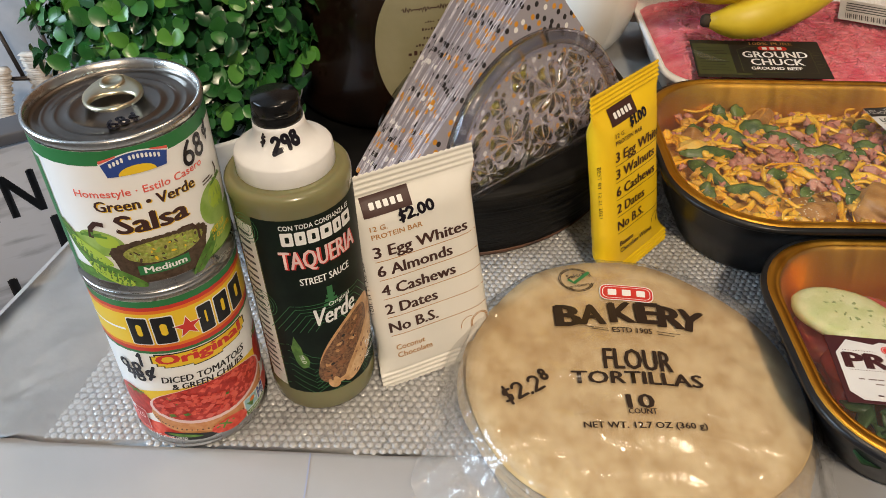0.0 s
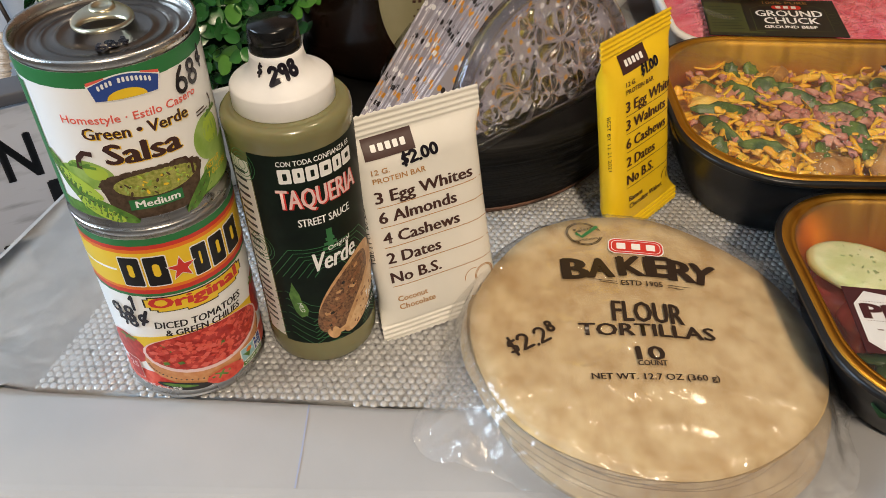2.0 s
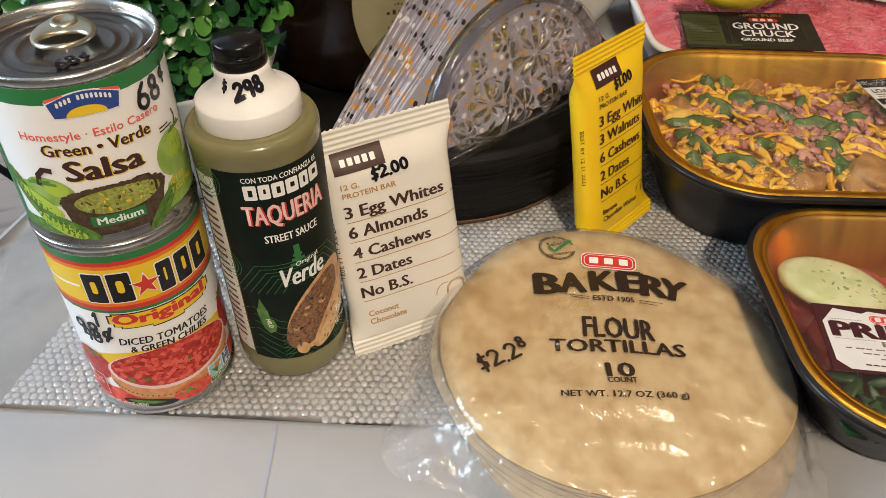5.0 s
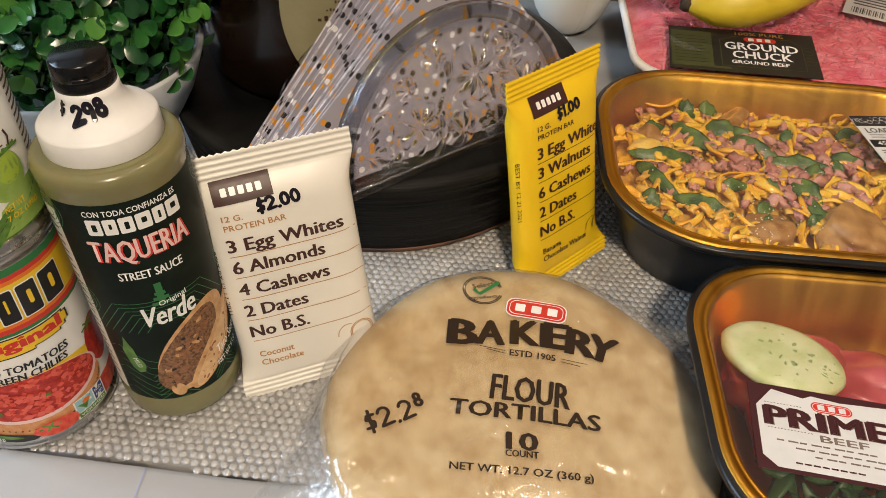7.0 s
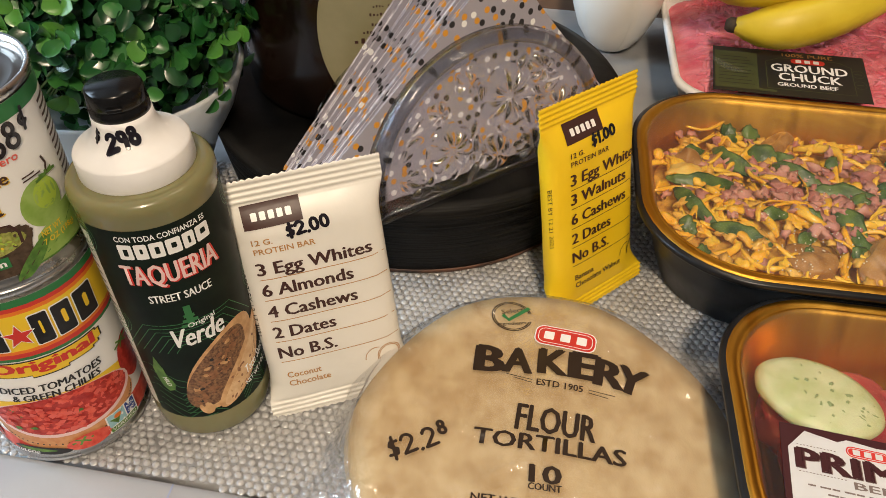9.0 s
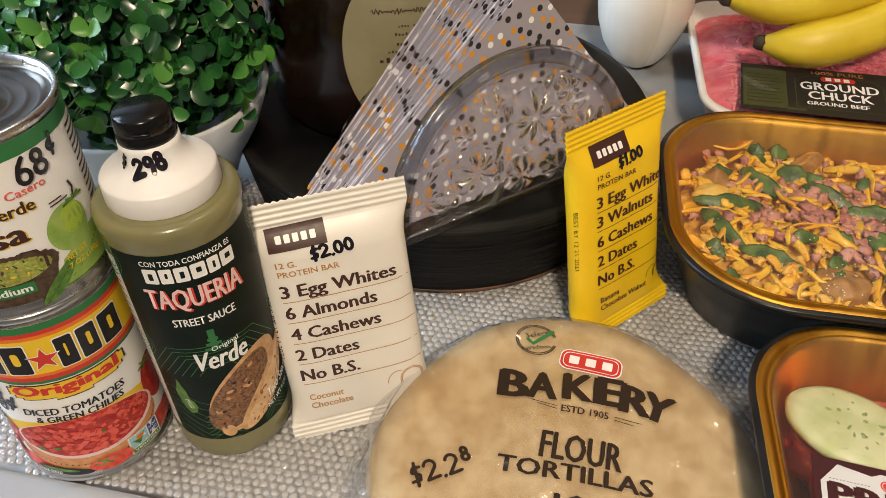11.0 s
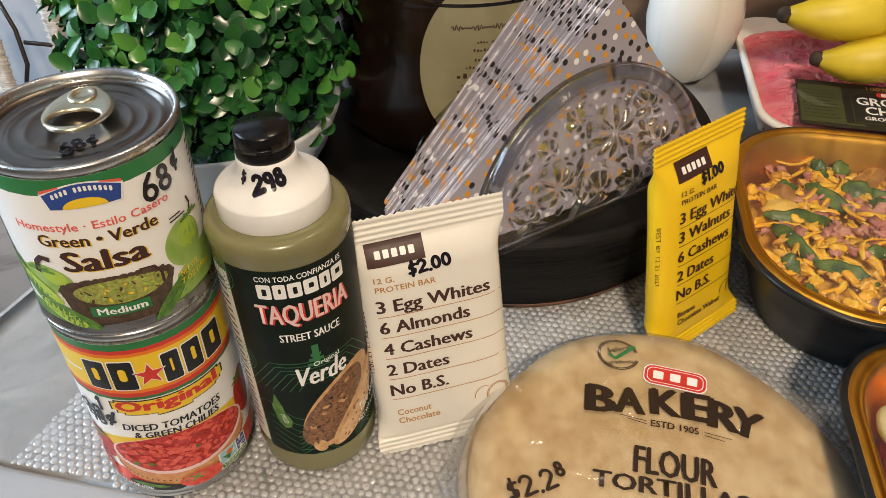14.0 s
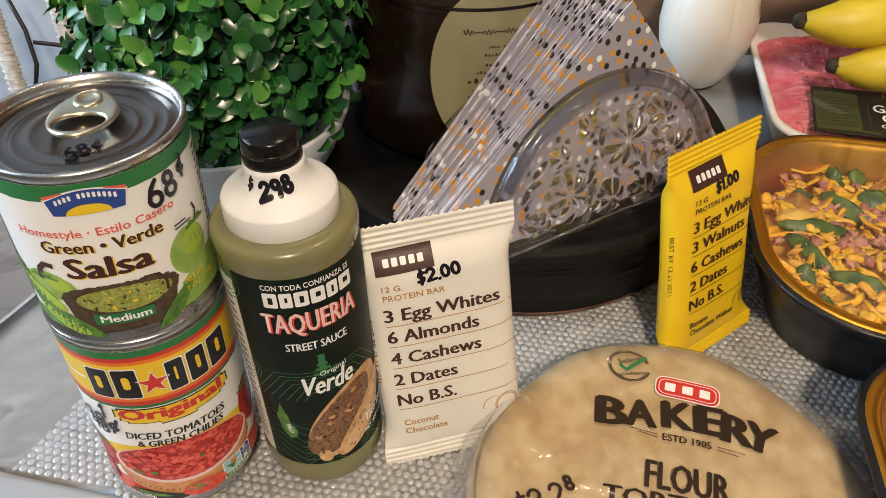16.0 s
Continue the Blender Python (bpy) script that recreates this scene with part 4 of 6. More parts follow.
    def on_face(x, y, z):
        x, y = max(-half * 0.97, min(half * 0.97, x * 1.12)), y + up
        q = abs(x) / width(y)
        wr = 0.0009 * noise.noise(Vector((x * 45, y * 30, -3))) * q ** 2
        return Vector((x, -thick(x, y) + mid(y) + min(0.0, -wr) - 0.0004 - z, y))
    part("print", p.lay(on_face), [brown, gold, WHITE, MARKER], bar, "printed words")
    # date code along the edge
    s = Print()
    s.text("BEST BY 12 21 2021" if foil is YELLOW_FOIL else "BEST BY 12 17 2021", 0, 0, 0.036, 0.0022, 0)
    sob = part("date_code", s.lay(lambda x, y, z: Vector((y - half * 0.985, -T / 2 * (0.42 + 60 * y), 0.085 - x))), INK, bar, "small black date code")
    return bar


snack_bar("coconut_snack_bar", pose(0.0039, 0.3144, 0.0012, -13.7, -4.3, 23.6), CREAM, BROWN, GOLD_PRINT,
          ["3 Egg Whites", "6 Almonds", "4 Cashews", "2 Dates", "No B.S."], ("Coconut", "Chocolate"), ("$2.00", 0.0175, 0.0985, 0.0060), 0.0358, -0.0008, "cream foil-wrapped protein bar propped upright beside a bottle")
snack_bar("banana_snack_bar", pose(0.1341, 0.4094, 0.0012, -13.4, 0.6, 46.2), YELLOW_FOIL, BROWN, BROWN,
          ["3 Egg Whites", "3 Walnuts", "6 Cashews", "2 Dates", "No B.S."], ("Banana", "Chocolate Walnut"), ("$1.00", 0.0165, 0.0990, 0.0060), 0.0345, 0.0040, "bright yellow foil-wrapped protein bar propped by a tray")


# ---------- bag of tortillas ----------
TORTILLA = paint("tortilla", (0.43, 0.272, 0.10), (0.63, 0.475, 0.25), 85, 0.8, bump=0.4, bump_scale=130, detail=14, low=0.27, high=0.66, stretch=(1.0, 0.8, 1))
BAG = film("clear_bag", 0.62, rough=0.14, haze=0.06, bump=0.55, bump_scale=48)
BAG_LOOSE = film("loose_bag_film", 0.8, rough=0.18, haze=0.14, bump=0.8, bump_scale=60)
TX, TY, TR = 0.1110, 0.2835, 0.0925


def tort_top(x, y):
    d = math.hypot(x - TX, y - TY) / TR
    return 0.0300 + 0.0016 * noise.noise(Vector((x * 22, y * 22, 2))) - 0.0035 * max(0.0, d - 0.55) ** 1.2


def tortilla_bag():
    bag = thing("tortilla_bag", pose(0, 0, 0), "clear plastic bag with a stack of flour tortillas lying flat", "tortillas")
    rt = random.Random(11)
    for k in range(10):
        bm = bmesh.new()
        z0 = 0.0015 + 0.0027 * k
        ox, oy = (rt.uniform(-1, 1) * 0.003 + (0.0070 if k < 3 else 0.0035 if k < 5 else 0.0), rt.uniform(-1, 1) * 0.003 - (0.0100 if k < 3 else 0.0060 if k < 5 else 0.0))
        rr = TR + rt.uniform(-1, 1) * 0.002 
        n, rings = 72, 8
        top, bot = [], []
        for lv, store in ((1, top), (0, bot)):
            for j in range(rings + 1):
                q = j / rings
                row = []
                for i in range(n):
                    a = 2 * math.pi * i / n
                    r = rr * q * (1 - 0.055 * max(0.0, math.cos(a - 0.55)) ** 3 - 0.03 * max(0.0, math.cos(a - 2.5)) ** 3) * (1 + 0.012 * math.sin(3 * a + k) + 0.008 * math.sin(7 * a + 2 * k))
                    x, y = TX + ox + r * math.cos(a), TY + oy + r * math.sin(a)
                    z = tort_top(x, y) - 0.0300 + z0 + (0.0023 if lv else 0.0003) - (0.0008 * q ** 8 if lv else 0)
                    z = max(z, 0.0008 + 0.0022 * k + 0.001 * lv)
                    row.append(bm.verts.new((x, y, z)))
                store.append(row)
        for rows_, flip in ((top, False), (bot, True)):
            for j in range(rings):
                for i in range(n):
                    f = (rows_[j][i], rows_[j + 1][i], rows_[j + 1][(i + 1) % n], rows_[j][(i + 1) % n])
                    bm.faces.new(f[::-1] if flip else f)
        for i in range(n):
            bm.faces.new((bot[-1][i], bot[-1][(i + 1) % n], top[-1][(i + 1) % n], top[-1][i]))
        bmesh.ops.remove_doubles(bm, verts=bm.verts, dist=0.00001)
        part("tortilla", bm, TORTILLA, bag)
    # film drawn over the stack
    bm = bmesh.new()
    n, rings = 150, 40
    rows_ = []
    for j in range(rings + 1):
        q = j / rings
        row = []
        for i in range(n):
            a = 2 * math.pi * i / n
            ext = 1.15 + 0.025 * math.sin(5 * a) + 0.015 * math.sin(11 * a + 1)
            r = TR * ext * q * (1 - 0.055 * max(0.0, math.cos(a - 0.55)) ** 3 - 0.03 * max(0.0, math.cos(a - 2.5)) ** 3)
            x, y = TX + r * math.cos(a), TY + r * math.sin(a)
            d = r / TR
            if d < 1.0:
                z = tort_top(x, y) - 0.0018 + 0.0014 * (1 - abs(noise.noise(Vector((x * 34, y * 50, 5))))) ** 6
                z += 0.0032 * max(0.0, (d - 0.72) / 0.28) * (1 - abs(noise.noise(Vector((a * 11, d * 2.5, 8))))) ** 5
            else:
                f = (d - 1.0) / (ext - 1.0)
                z = (tort_top(x, y) - 0.001) * (1 - f ** 1.3) + 0.003 * f
                wob = noise.noise(Vector((a * 9, d * 6, 3))) * 0.0045 * f
                z += 0.004 * f * (1 - f) * noise.noise(Vector((a * 24, d * 9, 9)))
                x, y = x + wob * math.cos(a), y + wob * math.sin(a)
            row.append(bm.verts.new((x, y, z)))
        rows_.append(row)
    for j in range(rings):
        for i in range(n):
            bm.faces.new((rows_[j][i], rows_[j + 1][i], rows_[j + 1][(i + 1) % n], rows_[j][(i + 1) % n]))
    bmesh.ops.remove_doubles(bm, verts=bm.verts, dist=0.00001)
    part("film", bm, BAG, bag, "tight clear film over the tortillas")
    # loose crumpled skirt round the front and left side
    bm = bmesh.new()
    n, m_ = 110, 16
    rows_ = []
    for i in range(n + 1):
        a = radians(140 + 215 * i / n)
        row = []
        wide = 0.008 + 0.026 * math.exp(-((math.degrees(a) - 206) / 20) ** 2) + 0.020 * math.exp(-((math.degrees(a) - 318) / 26) ** 2)
        wide *= 1 + 0.25 * math.sin(9 * a) * math.sin(4 * a)
        for j in range(m_ + 1):
            q = j / m_
            r = TR * 1.02 + wide * q
            cr = noise.noise(Vector((a * 16, q * 2.2, 7))) + 0.6 * noise.noise(Vector((a * 42, q * 4, 1)))
            z = 0.020 * (1 - q) ** 1.4 + 0.0055 + 0.0045 * cr * (0.35 + q)
            y = TY + r * math.sin(a)
            row.append(bm.verts.new((TX + r * math.cos(a), y, max(z, 0.0018 if y > 0.2 else -0.001))))
        rows_.append(row)
    for i in range(n):
        for j in range(m_):
            bm.faces.new((rows_[i][j], rows_[i][j + 1], rows_[i + 1][j + 1], rows_[i + 1][j]))
    part("loose_film", bm, BAG_LOOSE, bag, "crumpled loose plastic of the bag")
    # print on the film
    p = Print(0.006)
    # 0 ink 1 red 2 white 3 green
    for ch, x, y, rot in (("B", 0.0795, 0.3248, 0.0), ("A", 0.0936, 0.3257, 0.0), ("K", 0.1116, 0.3268, -0.02), ("E", 0.1276, 0.3262, -0.04), ("R", 0.1402, 0.3235, -0.12), ("Y", 0.1508, 0.3212, -0.28)):
        p.text(ch, x, y, 0.0135, 0.0166, 0, 0.0002, 0.05, rot=rot, centre=True)
    p.text("ESTD 1905", 0.1152, 0.3123, 0.0230, 0.0042, 0, 0.0002, 0.012, rot=-0.05, centre=True)
    for s in (-1, 1):
        for o in (0.0, 0.0018):
            p.line([(0.1155 + s * 0.014, 0.3128 - s * 0.001 - o), (0.1155 + s * (0.027 - 2 * o), 0.3132 - s * 0.003 - o)], 0.0004, 0, 0.0002)
    p.text("FLOUR", 0.1140, 0.2897, 0.0375, 0.0150, 0, 0.0002, 0.035, rot=-0.07, centre=True)
    p.text("TORTILLAS", 0.1113, 0.2767, 0.0705, 0.0087, 0, 0.0002, 0.028, rot=-0.045, centre=True)
    p.text("10", 0.1100, 0.2607, 0.0138, 0.0091, 0, 0.0002, 0.03, centre=True)
    p.text("COUNT", 0.1100, 0.2542, 0.0148, 0.0034, 0, 0.0002, 0.025, centre=True)
    p.text("NET WT. 12.7 OZ (360 g)", 0.1098, 0.2450, 0.0635, 0.0050, 0, 0.0002, 0.018, centre=True)

    def tilted(pts):
        return [(0.1175 + x + 0.14 * y, 0.3442 - 0.14 * x + y) for x, y in pts]
    p.poly(tilted(rrect(0, 0, 0.0160, 0.0070, 0.0048, 6)), 2, 0.0001)
    p.poly(tilted(rrect(0, 0, 0.0154, 0.0064, 0.0044, 6)), 1, 0.0002)
    p.poly(tilted(rrect(0, 0, 0.0142, 0.0052, 0.0036, 6)), 2, 0.00022)
    p.poly(tilted(rrect(0, 0, 0.0138, 0.0048, 0.0034, 6)), 1, 0.00024)
    for x in (-0.0085, 0.0, 0.0085):
        p.poly(tilted(rrect(x, 0, 0.0026, 0.0028, 0.0006, 4)), 2, 0.0003)
    for r in (0.0108, 0.0098):
        p.line(ring_pts(0.0885, 0.3565, r, r * 0.95, 20, 345, 26), 0.0006, 0, 0.0002)
    p.text("Select", 0.0885, 0.3605, 0.0125, 0.0034, 0, 0.0002, 0.015, rot=0.35, centre=True)
    p.text("Ingredients", 0.0890, 0.3510, 0.0155, 0.0032, 0, 0.0002, 0.01, rot=0.25, centre=True)
    p.line([(0.0835, 0.3565), (0.0870, 0.3535), (0.0975, 0.3640)], 0.0022, 3, 0.0003)
    p.marker("$2.2", 0.0400, 0.2590, 0.0105, 0, 0.0003, 0.0016, rot=0.50)
    p.marker("8", 0.0600, 0.2760, 0.0070, 0, 0.0003, 0.0017, rot=0.50)
    part("print", p.lay(lambda x, y, z: Vector((x, y, tort_top(x, y) - 0.0005 + z))), [paint("film_ink", (0.03, 0.018, 0.012), rough=0.3), RED, WHITE, GREEN_BAND], bag, "dark brown printed words and red badge")


tortilla_bag()

# ---------- trays ----------
BLACK_TRAY = paint("black_tray_plastic", (0.008, 0.008, 0.009), (0.014, 0.014, 0.015), 50, 0.28, rough2=0.4, spec=0.4)
GOLD = paint("gold_foil_lining", (0.66, 0.33, 0.040), (0.72, 0.40, 0.065), 14, 0.30, metal=1.0, rough2=0.44, stretch=(6, 1, 1), bump=0.06, bump_scale=60)
TRAY_FILM = film("tray_film", 0.42, rough=0.10, haze=0.03, bump=0.35, bump_scale=18)


def foil_tray(name, cx, cy, hx, hy, r, H, inset, label):
    tr = thing(name, pose(0, 0, 0.0), label, "food tray", "black and gold trays")

    def loop(d, z, dr=0.0):
        return [(x, y, z) for x, y in rrect(cx, cy, hx - d, hy - d, max(0.008, r - d * 0.6 + dr), 12)]
    bm = bmesh.new()
    loft(bm, [loop(inset + 0.006, 0.0012), loop(inset, 0.0030), loop(inset * 0.55, H * 0.55), loop(0.0075, H - 0.006), loop(0.0062, H - 0.0045), loop(0.0008, H - 0.0042), loop(0.0, H - 0.003), loop(0.0, H - 0.0008), loop(0.0012, H), loop(0.0030, H + 0.0003)], close_first=True)
    part("shell", bm, BLACK_TRAY, tr, "glossy black outer shell")
    bm = bmesh.new()
    loft(bm, [loop(0.0024, H - 0.0002), loop(0.003, H + 0.0007), loop(0.0068, H + 0.0006), loop(0.0075, H - 0.0004), loop(0.0082, H + 0.0001), loop(0.0095, H - 0.0002), loop(0.0104, H - 0.0016), loop(0.0115, H - 0.0034), loop(inset * 0.6 + 0.006, H * 0.5), loop(inset + 0.004, 0.007), loop(inset + 0.010, 0.0045)], close_last=True)
    part("lining", bm, GOLD, tr, "shiny gold inner lining")
    bm = bmesh.new()
    pts = rrect(cx, cy, hx - 0.009, hy - 0.009, r - 0.005, 12)
    fc = bm.verts.new((cx, cy, H - 0.0024))
    vs = [bm.verts.new((x, y, H + 0.0004)) for x, y in pts]
    for i in range(len(vs)):
        bm.faces.new((fc, vs[i], vs[(i + 1) % len(vs)]))
    part("cover_film", bm, TRAY_FILM, tr, "clear film cover")
    return tr


foil_tray("potato_tray", 0.285, 0.4660, 0.132, 0.0965, 0.066, 0.060, 0.024, "black and gold oval tray of loaded potatoes under clear film")
TRAY_FILM = film("beef_tray_film", 0.35, rough=0.08, haze=0.02, bump=0.35, bump_scale=18)
foil_tray("beef_tray", 0.3018, 0.2868, 0.1133, 0.0863, 0.054, 0.0525, 0.026, "black and gold tray of seasoned raw beef under clear film")

CHEESE = paint("shredded_cheese", (0.86, 0.42, 0.012), (0.94, 0.60, 0.06), 70, 0.32, sss=0.1, coat=0.3)
HAM = paint("bacon_bits", (0.44, 0.16, 0.13), (0.64, 0.33, 0.25), 90, 0.5, sss=0.1)
PEPPER = paint("green_pepper", (0.022, 0.070, 0.010), (0.12, 0.20, 0.035), 120, 0.35, bump=0.4, bump_scale=200)
POTATO = paint("potato_skin", (0.28, 0.12, 0.025), (0.48, 0.25, 0.07), 90, 0.4, bump=0.6, bump_scale=160)
EGGY = paint("pale_filling", (0.55, 0.25, 0.025), (0.86, 0.52, 0.09), 150, 0.36, bump=0.3, bump_scale=200)
SEASON = paint("seasoning", (0.75, 0.7, 0.55), rough=0.6)


def potato_filling():
    fil = thing("loaded_potato_filling", pose(0, 0, 0), "potato pieces with shredded cheese, bacon bits and green peppers in the tray", "food", kind="stuff")
    rp = random.Random(21)

    def spot(margin=0.03):
        while True:
            x, y = rp.uniform(0.17, 0.40), rp.uniform(0.38, 0.55)
            dx, dy = max(0, abs(x - 0.285) - (0.132 - 0.062)), max(0, abs(y - 0.466) - (0.0965 - 0.062))
            if math.hypot(dx, dy) < 0.062 - margin:
                return x, y

    def inside(x, y, margin):
        dx, dy = max(0, abs(x - 0.285) - (0.132 - 0.062)), max(0, abs(y - 0.466) - (0.0965 - 0.062))
        return math.hypot(dx, dy) < 0.062 - margin

    def level(x, y):
        return 0.0458 + 0.006 * noise.noise(Vector((x * 28, y * 28, 4))) - 0.006 * max(0, (y - 0.49) / 0.05)
    bm = bmesh.new()
    n = 44
    g = [[None] * (n + 1) for _ in range(n + 1)]
    for i in range(n + 1):
        for j in range(n + 1):
            a, b = i / n * 2 - 1, j / n * 2 - 1
            x = 0.285 + 0.1205 * a * math.sqrt(1 - 0.42 * b * b)
            y = 0.466 + 0.0865 * b * math.sqrt(1 - 0.42 * a * a)
            g[i][j] = bm.verts.new((x, y, level(x, y) - 0.006 - 0.008 * max(abs(a), abs(b)) ** 8))
    for i in range(n):
        for j in range(n):
            bm.faces.new((g[i][j], g[i + 1][j], g[i + 1][j + 1], g[i][j + 1]))
    part("base_layer", bm, EGGY, fil)
    bm = bmesh.new()
    for k, (x, y, rx, ry) in enumerate(((0.252, 0.408, 0.017, 0.015), (0.298, 0.412, 0.021, 0.021), (0.339, 0.411, 0.025, 0.017), (0.255, 0.530, 0.020, 0.009), (0.192, 0.496, 0.013, 0.010), (0.36, 0.47, 0.02, 0.016), (0.38, 0.43, 0.018, 0.014))):
        blob(bm, (x, y, level(x, y) - (0.001 if k in (1, 2) else 0.004)), rx, ry, 0.0105, k, 0.35, 4, rot=0.3 * k)
    part("potato_pieces", bm, POTATO, fil)
    bm = bmesh.new()
    blob(bm, (0.187, 0.478, level(0.187, 0.478) + 0.001), 0.0105, 0.0085, 0.005, 4, 0.4, 3)
    part("egg_piece", bm, paint("egg_yolk", (0.80, 0.47, 0.06), (0.88, 0.62, 0.16), 150, 0.4, sss=0.1), fil)
    bm = bmesh.new()
    for k in range(250):
        x, y = spot(0.013)
        if 0.275 < x < 0.36 and y < 0.427 and k % 4:
            y += 0.04
        a, ln, c = rp.uniform(0, 6.28), rp.uniform(0.006, 0.036), rp.uniform(-1, 1) * 48
        pts = []
        h0 = rp.uniform(-0.004, 0.004)
        for i in range(6):
            q = i / 5 - 0.5
            px, py = x + ln * q * math.cos(a) - c * (ln * q) ** 2 * math.sin(a), y + ln * q * math.sin(a) + c * (ln * q) ** 2 * math.cos(a)
            pts.append((px, py, min(0.0568, level(px, py) + h0 + 0.001 * math.sin(i + k))))
        if not all(inside(p[0], p[1], 0.0105) for p in pts):
            continue
        r_ = rp.choice((0.0012, 0.0016, 0.0020, 0.0026, 0.0034)) * rp.uniform(0.85, 1.25)
        tube(bm, pts, [r_ * 0.5, r_, r_ * rp.uniform(0.7, 1.4), r_ * rp.uniform(0.7, 1.2), r_ * 0.9, r_ * 0.4], 6, flat=0.32)
    for k in range(150):
        x, y = spot(0.026)
        blob(bm, (x, y, level(x, y) - 0.0016), rp.uniform(0.004, 0.011), rp.uniform(0.0018, 0.0045), 0.0024, k + 40, 0.8, 3, rot=rp.uniform(0, 3))
    part("cheese_shreds", bm, CHEESE, fil)
    bm = bmesh.new()
    for k in range(100):
        x, y = spot(0.024)
        blob(bm, (x, y, level(x, y) + rp.uniform(-0.001, 0.0015)), rp.uniform(0.002, 0.0065), rp.uniform(0.002, 0.0045), rp.uniform(0.0012, 0.0026), k + 90, 1.2, 2, rot=rp.uniform(0, 3))
    part("potato_crumbs", bm, EGGY, fil)
    bm = bmesh.new()
    for k in range(250):
        if k % 4:
            x, y = rp.gauss(0.272, 0.030), rp.gauss(0.470, 0.022)
        else:
            x, y = spot(0.02)
        if not inside(x, y, 0.02):
            continue
        blob(bm, (x, y, level(x, y) + rp.uniform(-0.001, 0.003)), rp.uniform(0.0022, 0.0062), rp.uniform(0.0018, 0.0042), rp.uniform(0.0014, 0.003), k, 1.3, 2, rot=rp.uniform(0, 3))
    part("bacon_bits", bm, HAM, fil)
    bm = bmesh.new()
    strips = [(0.222, 0.497, -0.75, 0.040), (0.262, 0.488, -0.55, 0.040), (0.288, 0.474, -0.35, 0.045), (0.280, 0.443, -1.1, 0.030), (0.283, 0.420, -1.25, 0.040), (0.200, 0.470, 0.15, 0.050), (0.190, 0.445, -0.9, 0.040), (0.215, 0.425, -0.45, 0.036), (0.245, 0.512, -0.3, 0.026), (0.318, 0.480, -0.3, 0.026), (0.345, 0.500, -1.0, 0.020), (0.236, 0.442, 0.2, 0.016), (0.252, 0.426, 0.6, 0.014), (0.350, 0.452, -0.8, 0.022), (0.330, 0.520, 0.3, 0.018), (0.196, 0.505, 0.4, 0.018)]
    for k in range(16):
        x, y = spot(0.022)
        strips.append((x, y, rp.uniform(-1.2, 0.6), rp.uniform(0.006, 0.014)))
    for x, y, a, ln in strips:
        if not inside(x, y, 0.024):
            continue
        wd = rp.uniform(0.0040, 0.0068) * (1.0 if ln > 0.02 else 0.8)
        bend = rp.uniform(-9, 9)
        pts = []
        for i in range(9):
            q = i / 8 - 0.5
            px, py = x + ln * q * math.cos(a) - bend * (ln * q) ** 2 * math.sin(a), y + ln * q * math.sin(a) + bend * (ln * q) ** 2 * math.cos(a)
            pts.append((px, py, min(0.0560, level(px, py) + 0.0022 + 0.001 * math.sin(5 * q + k))))
        tube(bm, pts, [0.0010] + [wd * (0.75 + 0.5 * rp.random()) * math.sin((i + 0.7) / 8.4 * math.pi) ** 0.5 for i in range(1, 8)] + [0.0010], 8, flat=0.15)
    part("green_pepper_pieces", bm, PEPPER, fil)
    bm = bmesh.new()
    for k in range(160):
        x, y = rp.gauss(0.255, 0.03), rp.gauss(0.425, 0.03)
        if abs(x - 0.285) < 0.11 and abs(y - 0.466) < 0.075:
            blob(bm, (x, y, level(x, y) + 0.0055), 0.0005, 0.0005, 0.0004, k, 0, 1)
    part("seasoning_grains", bm, SEASON, fil)
    return fil


potato_filling()

CARD = paint("white_card", (0.62, 0.61, 0.59), (0.67, 0.66, 0.64), 60, 0.5)
DARK_CARD = flat("black_card", (0.02, 0.02, 0.02))
MAROON = flat("maroon_print", (0.055, 0.015, 0.018))


def card(name, m, w, h, edge, label, category, content, mats, body):
    """A thin card lying face up, its lower left corner at the pose, or edge metres to the left of it."""
    c = thing(name, m, label, category)
    bm = bmesh.new()
    box(bm, -edge, w, 0, h, -0.0003, 0.0, 0.0001)
    part("sheet", bm, body, c)
    p = Print(0.02)
    content(p)
    part("print", p.lay(lambda x, y, z: Vector((x, y, 0.0002 + z))), mats, c, smooth=False)
    return c


def loaded_label(p):
    p.rect(0, 0.058, 0.0, 0.052, 0)
    p.rect(0, 0.058, 0.040, 0.052, 1, 0.0001)
    for k in range(26):
        a = k * 1.3
        p.line(ring_pts(0.002 + 0.0022 * k, 0.046 + 0.0022 * math.sin(3 * k), 0.0022, 0.0022, 40 * k, 40 * k + 250, 6), 0.0004, 0, 0.0002)
    p.text("LOADED", 0.004, 0.0322, 0.024, 0.0052, 1, 0.0001, 0.02)
    p.rect(0.004, 0.024, 0.0295, 0.0302, 1, 0.0001)
    p.rect(0.004, 0.022, 0.0270, 0.0277, 1, 0.0001)
    p.rect(0.001, 0.058, 0.0165, 0.0245, 1, 0.0001)
    p.text("450°", 0.005, 0.0185, 0.011, 0.0042, 0, 0.0002, 0.02)
    for k in range(5):
        p.rect(0.004, 0.034 - 0.003 * (k % 2), 0.0125 - 0.0024 * k, 0.0133 - 0.0024 * k, 1, 0.0001)


card("potato_tray_label", pose(0.3290, 0.4640, 0.0612, 0, 0, 8), 0.058, 0.052, 0, "white and black paper label on the tray film", "label", loaded_label, [CARD, DARK_CARD], CARD)

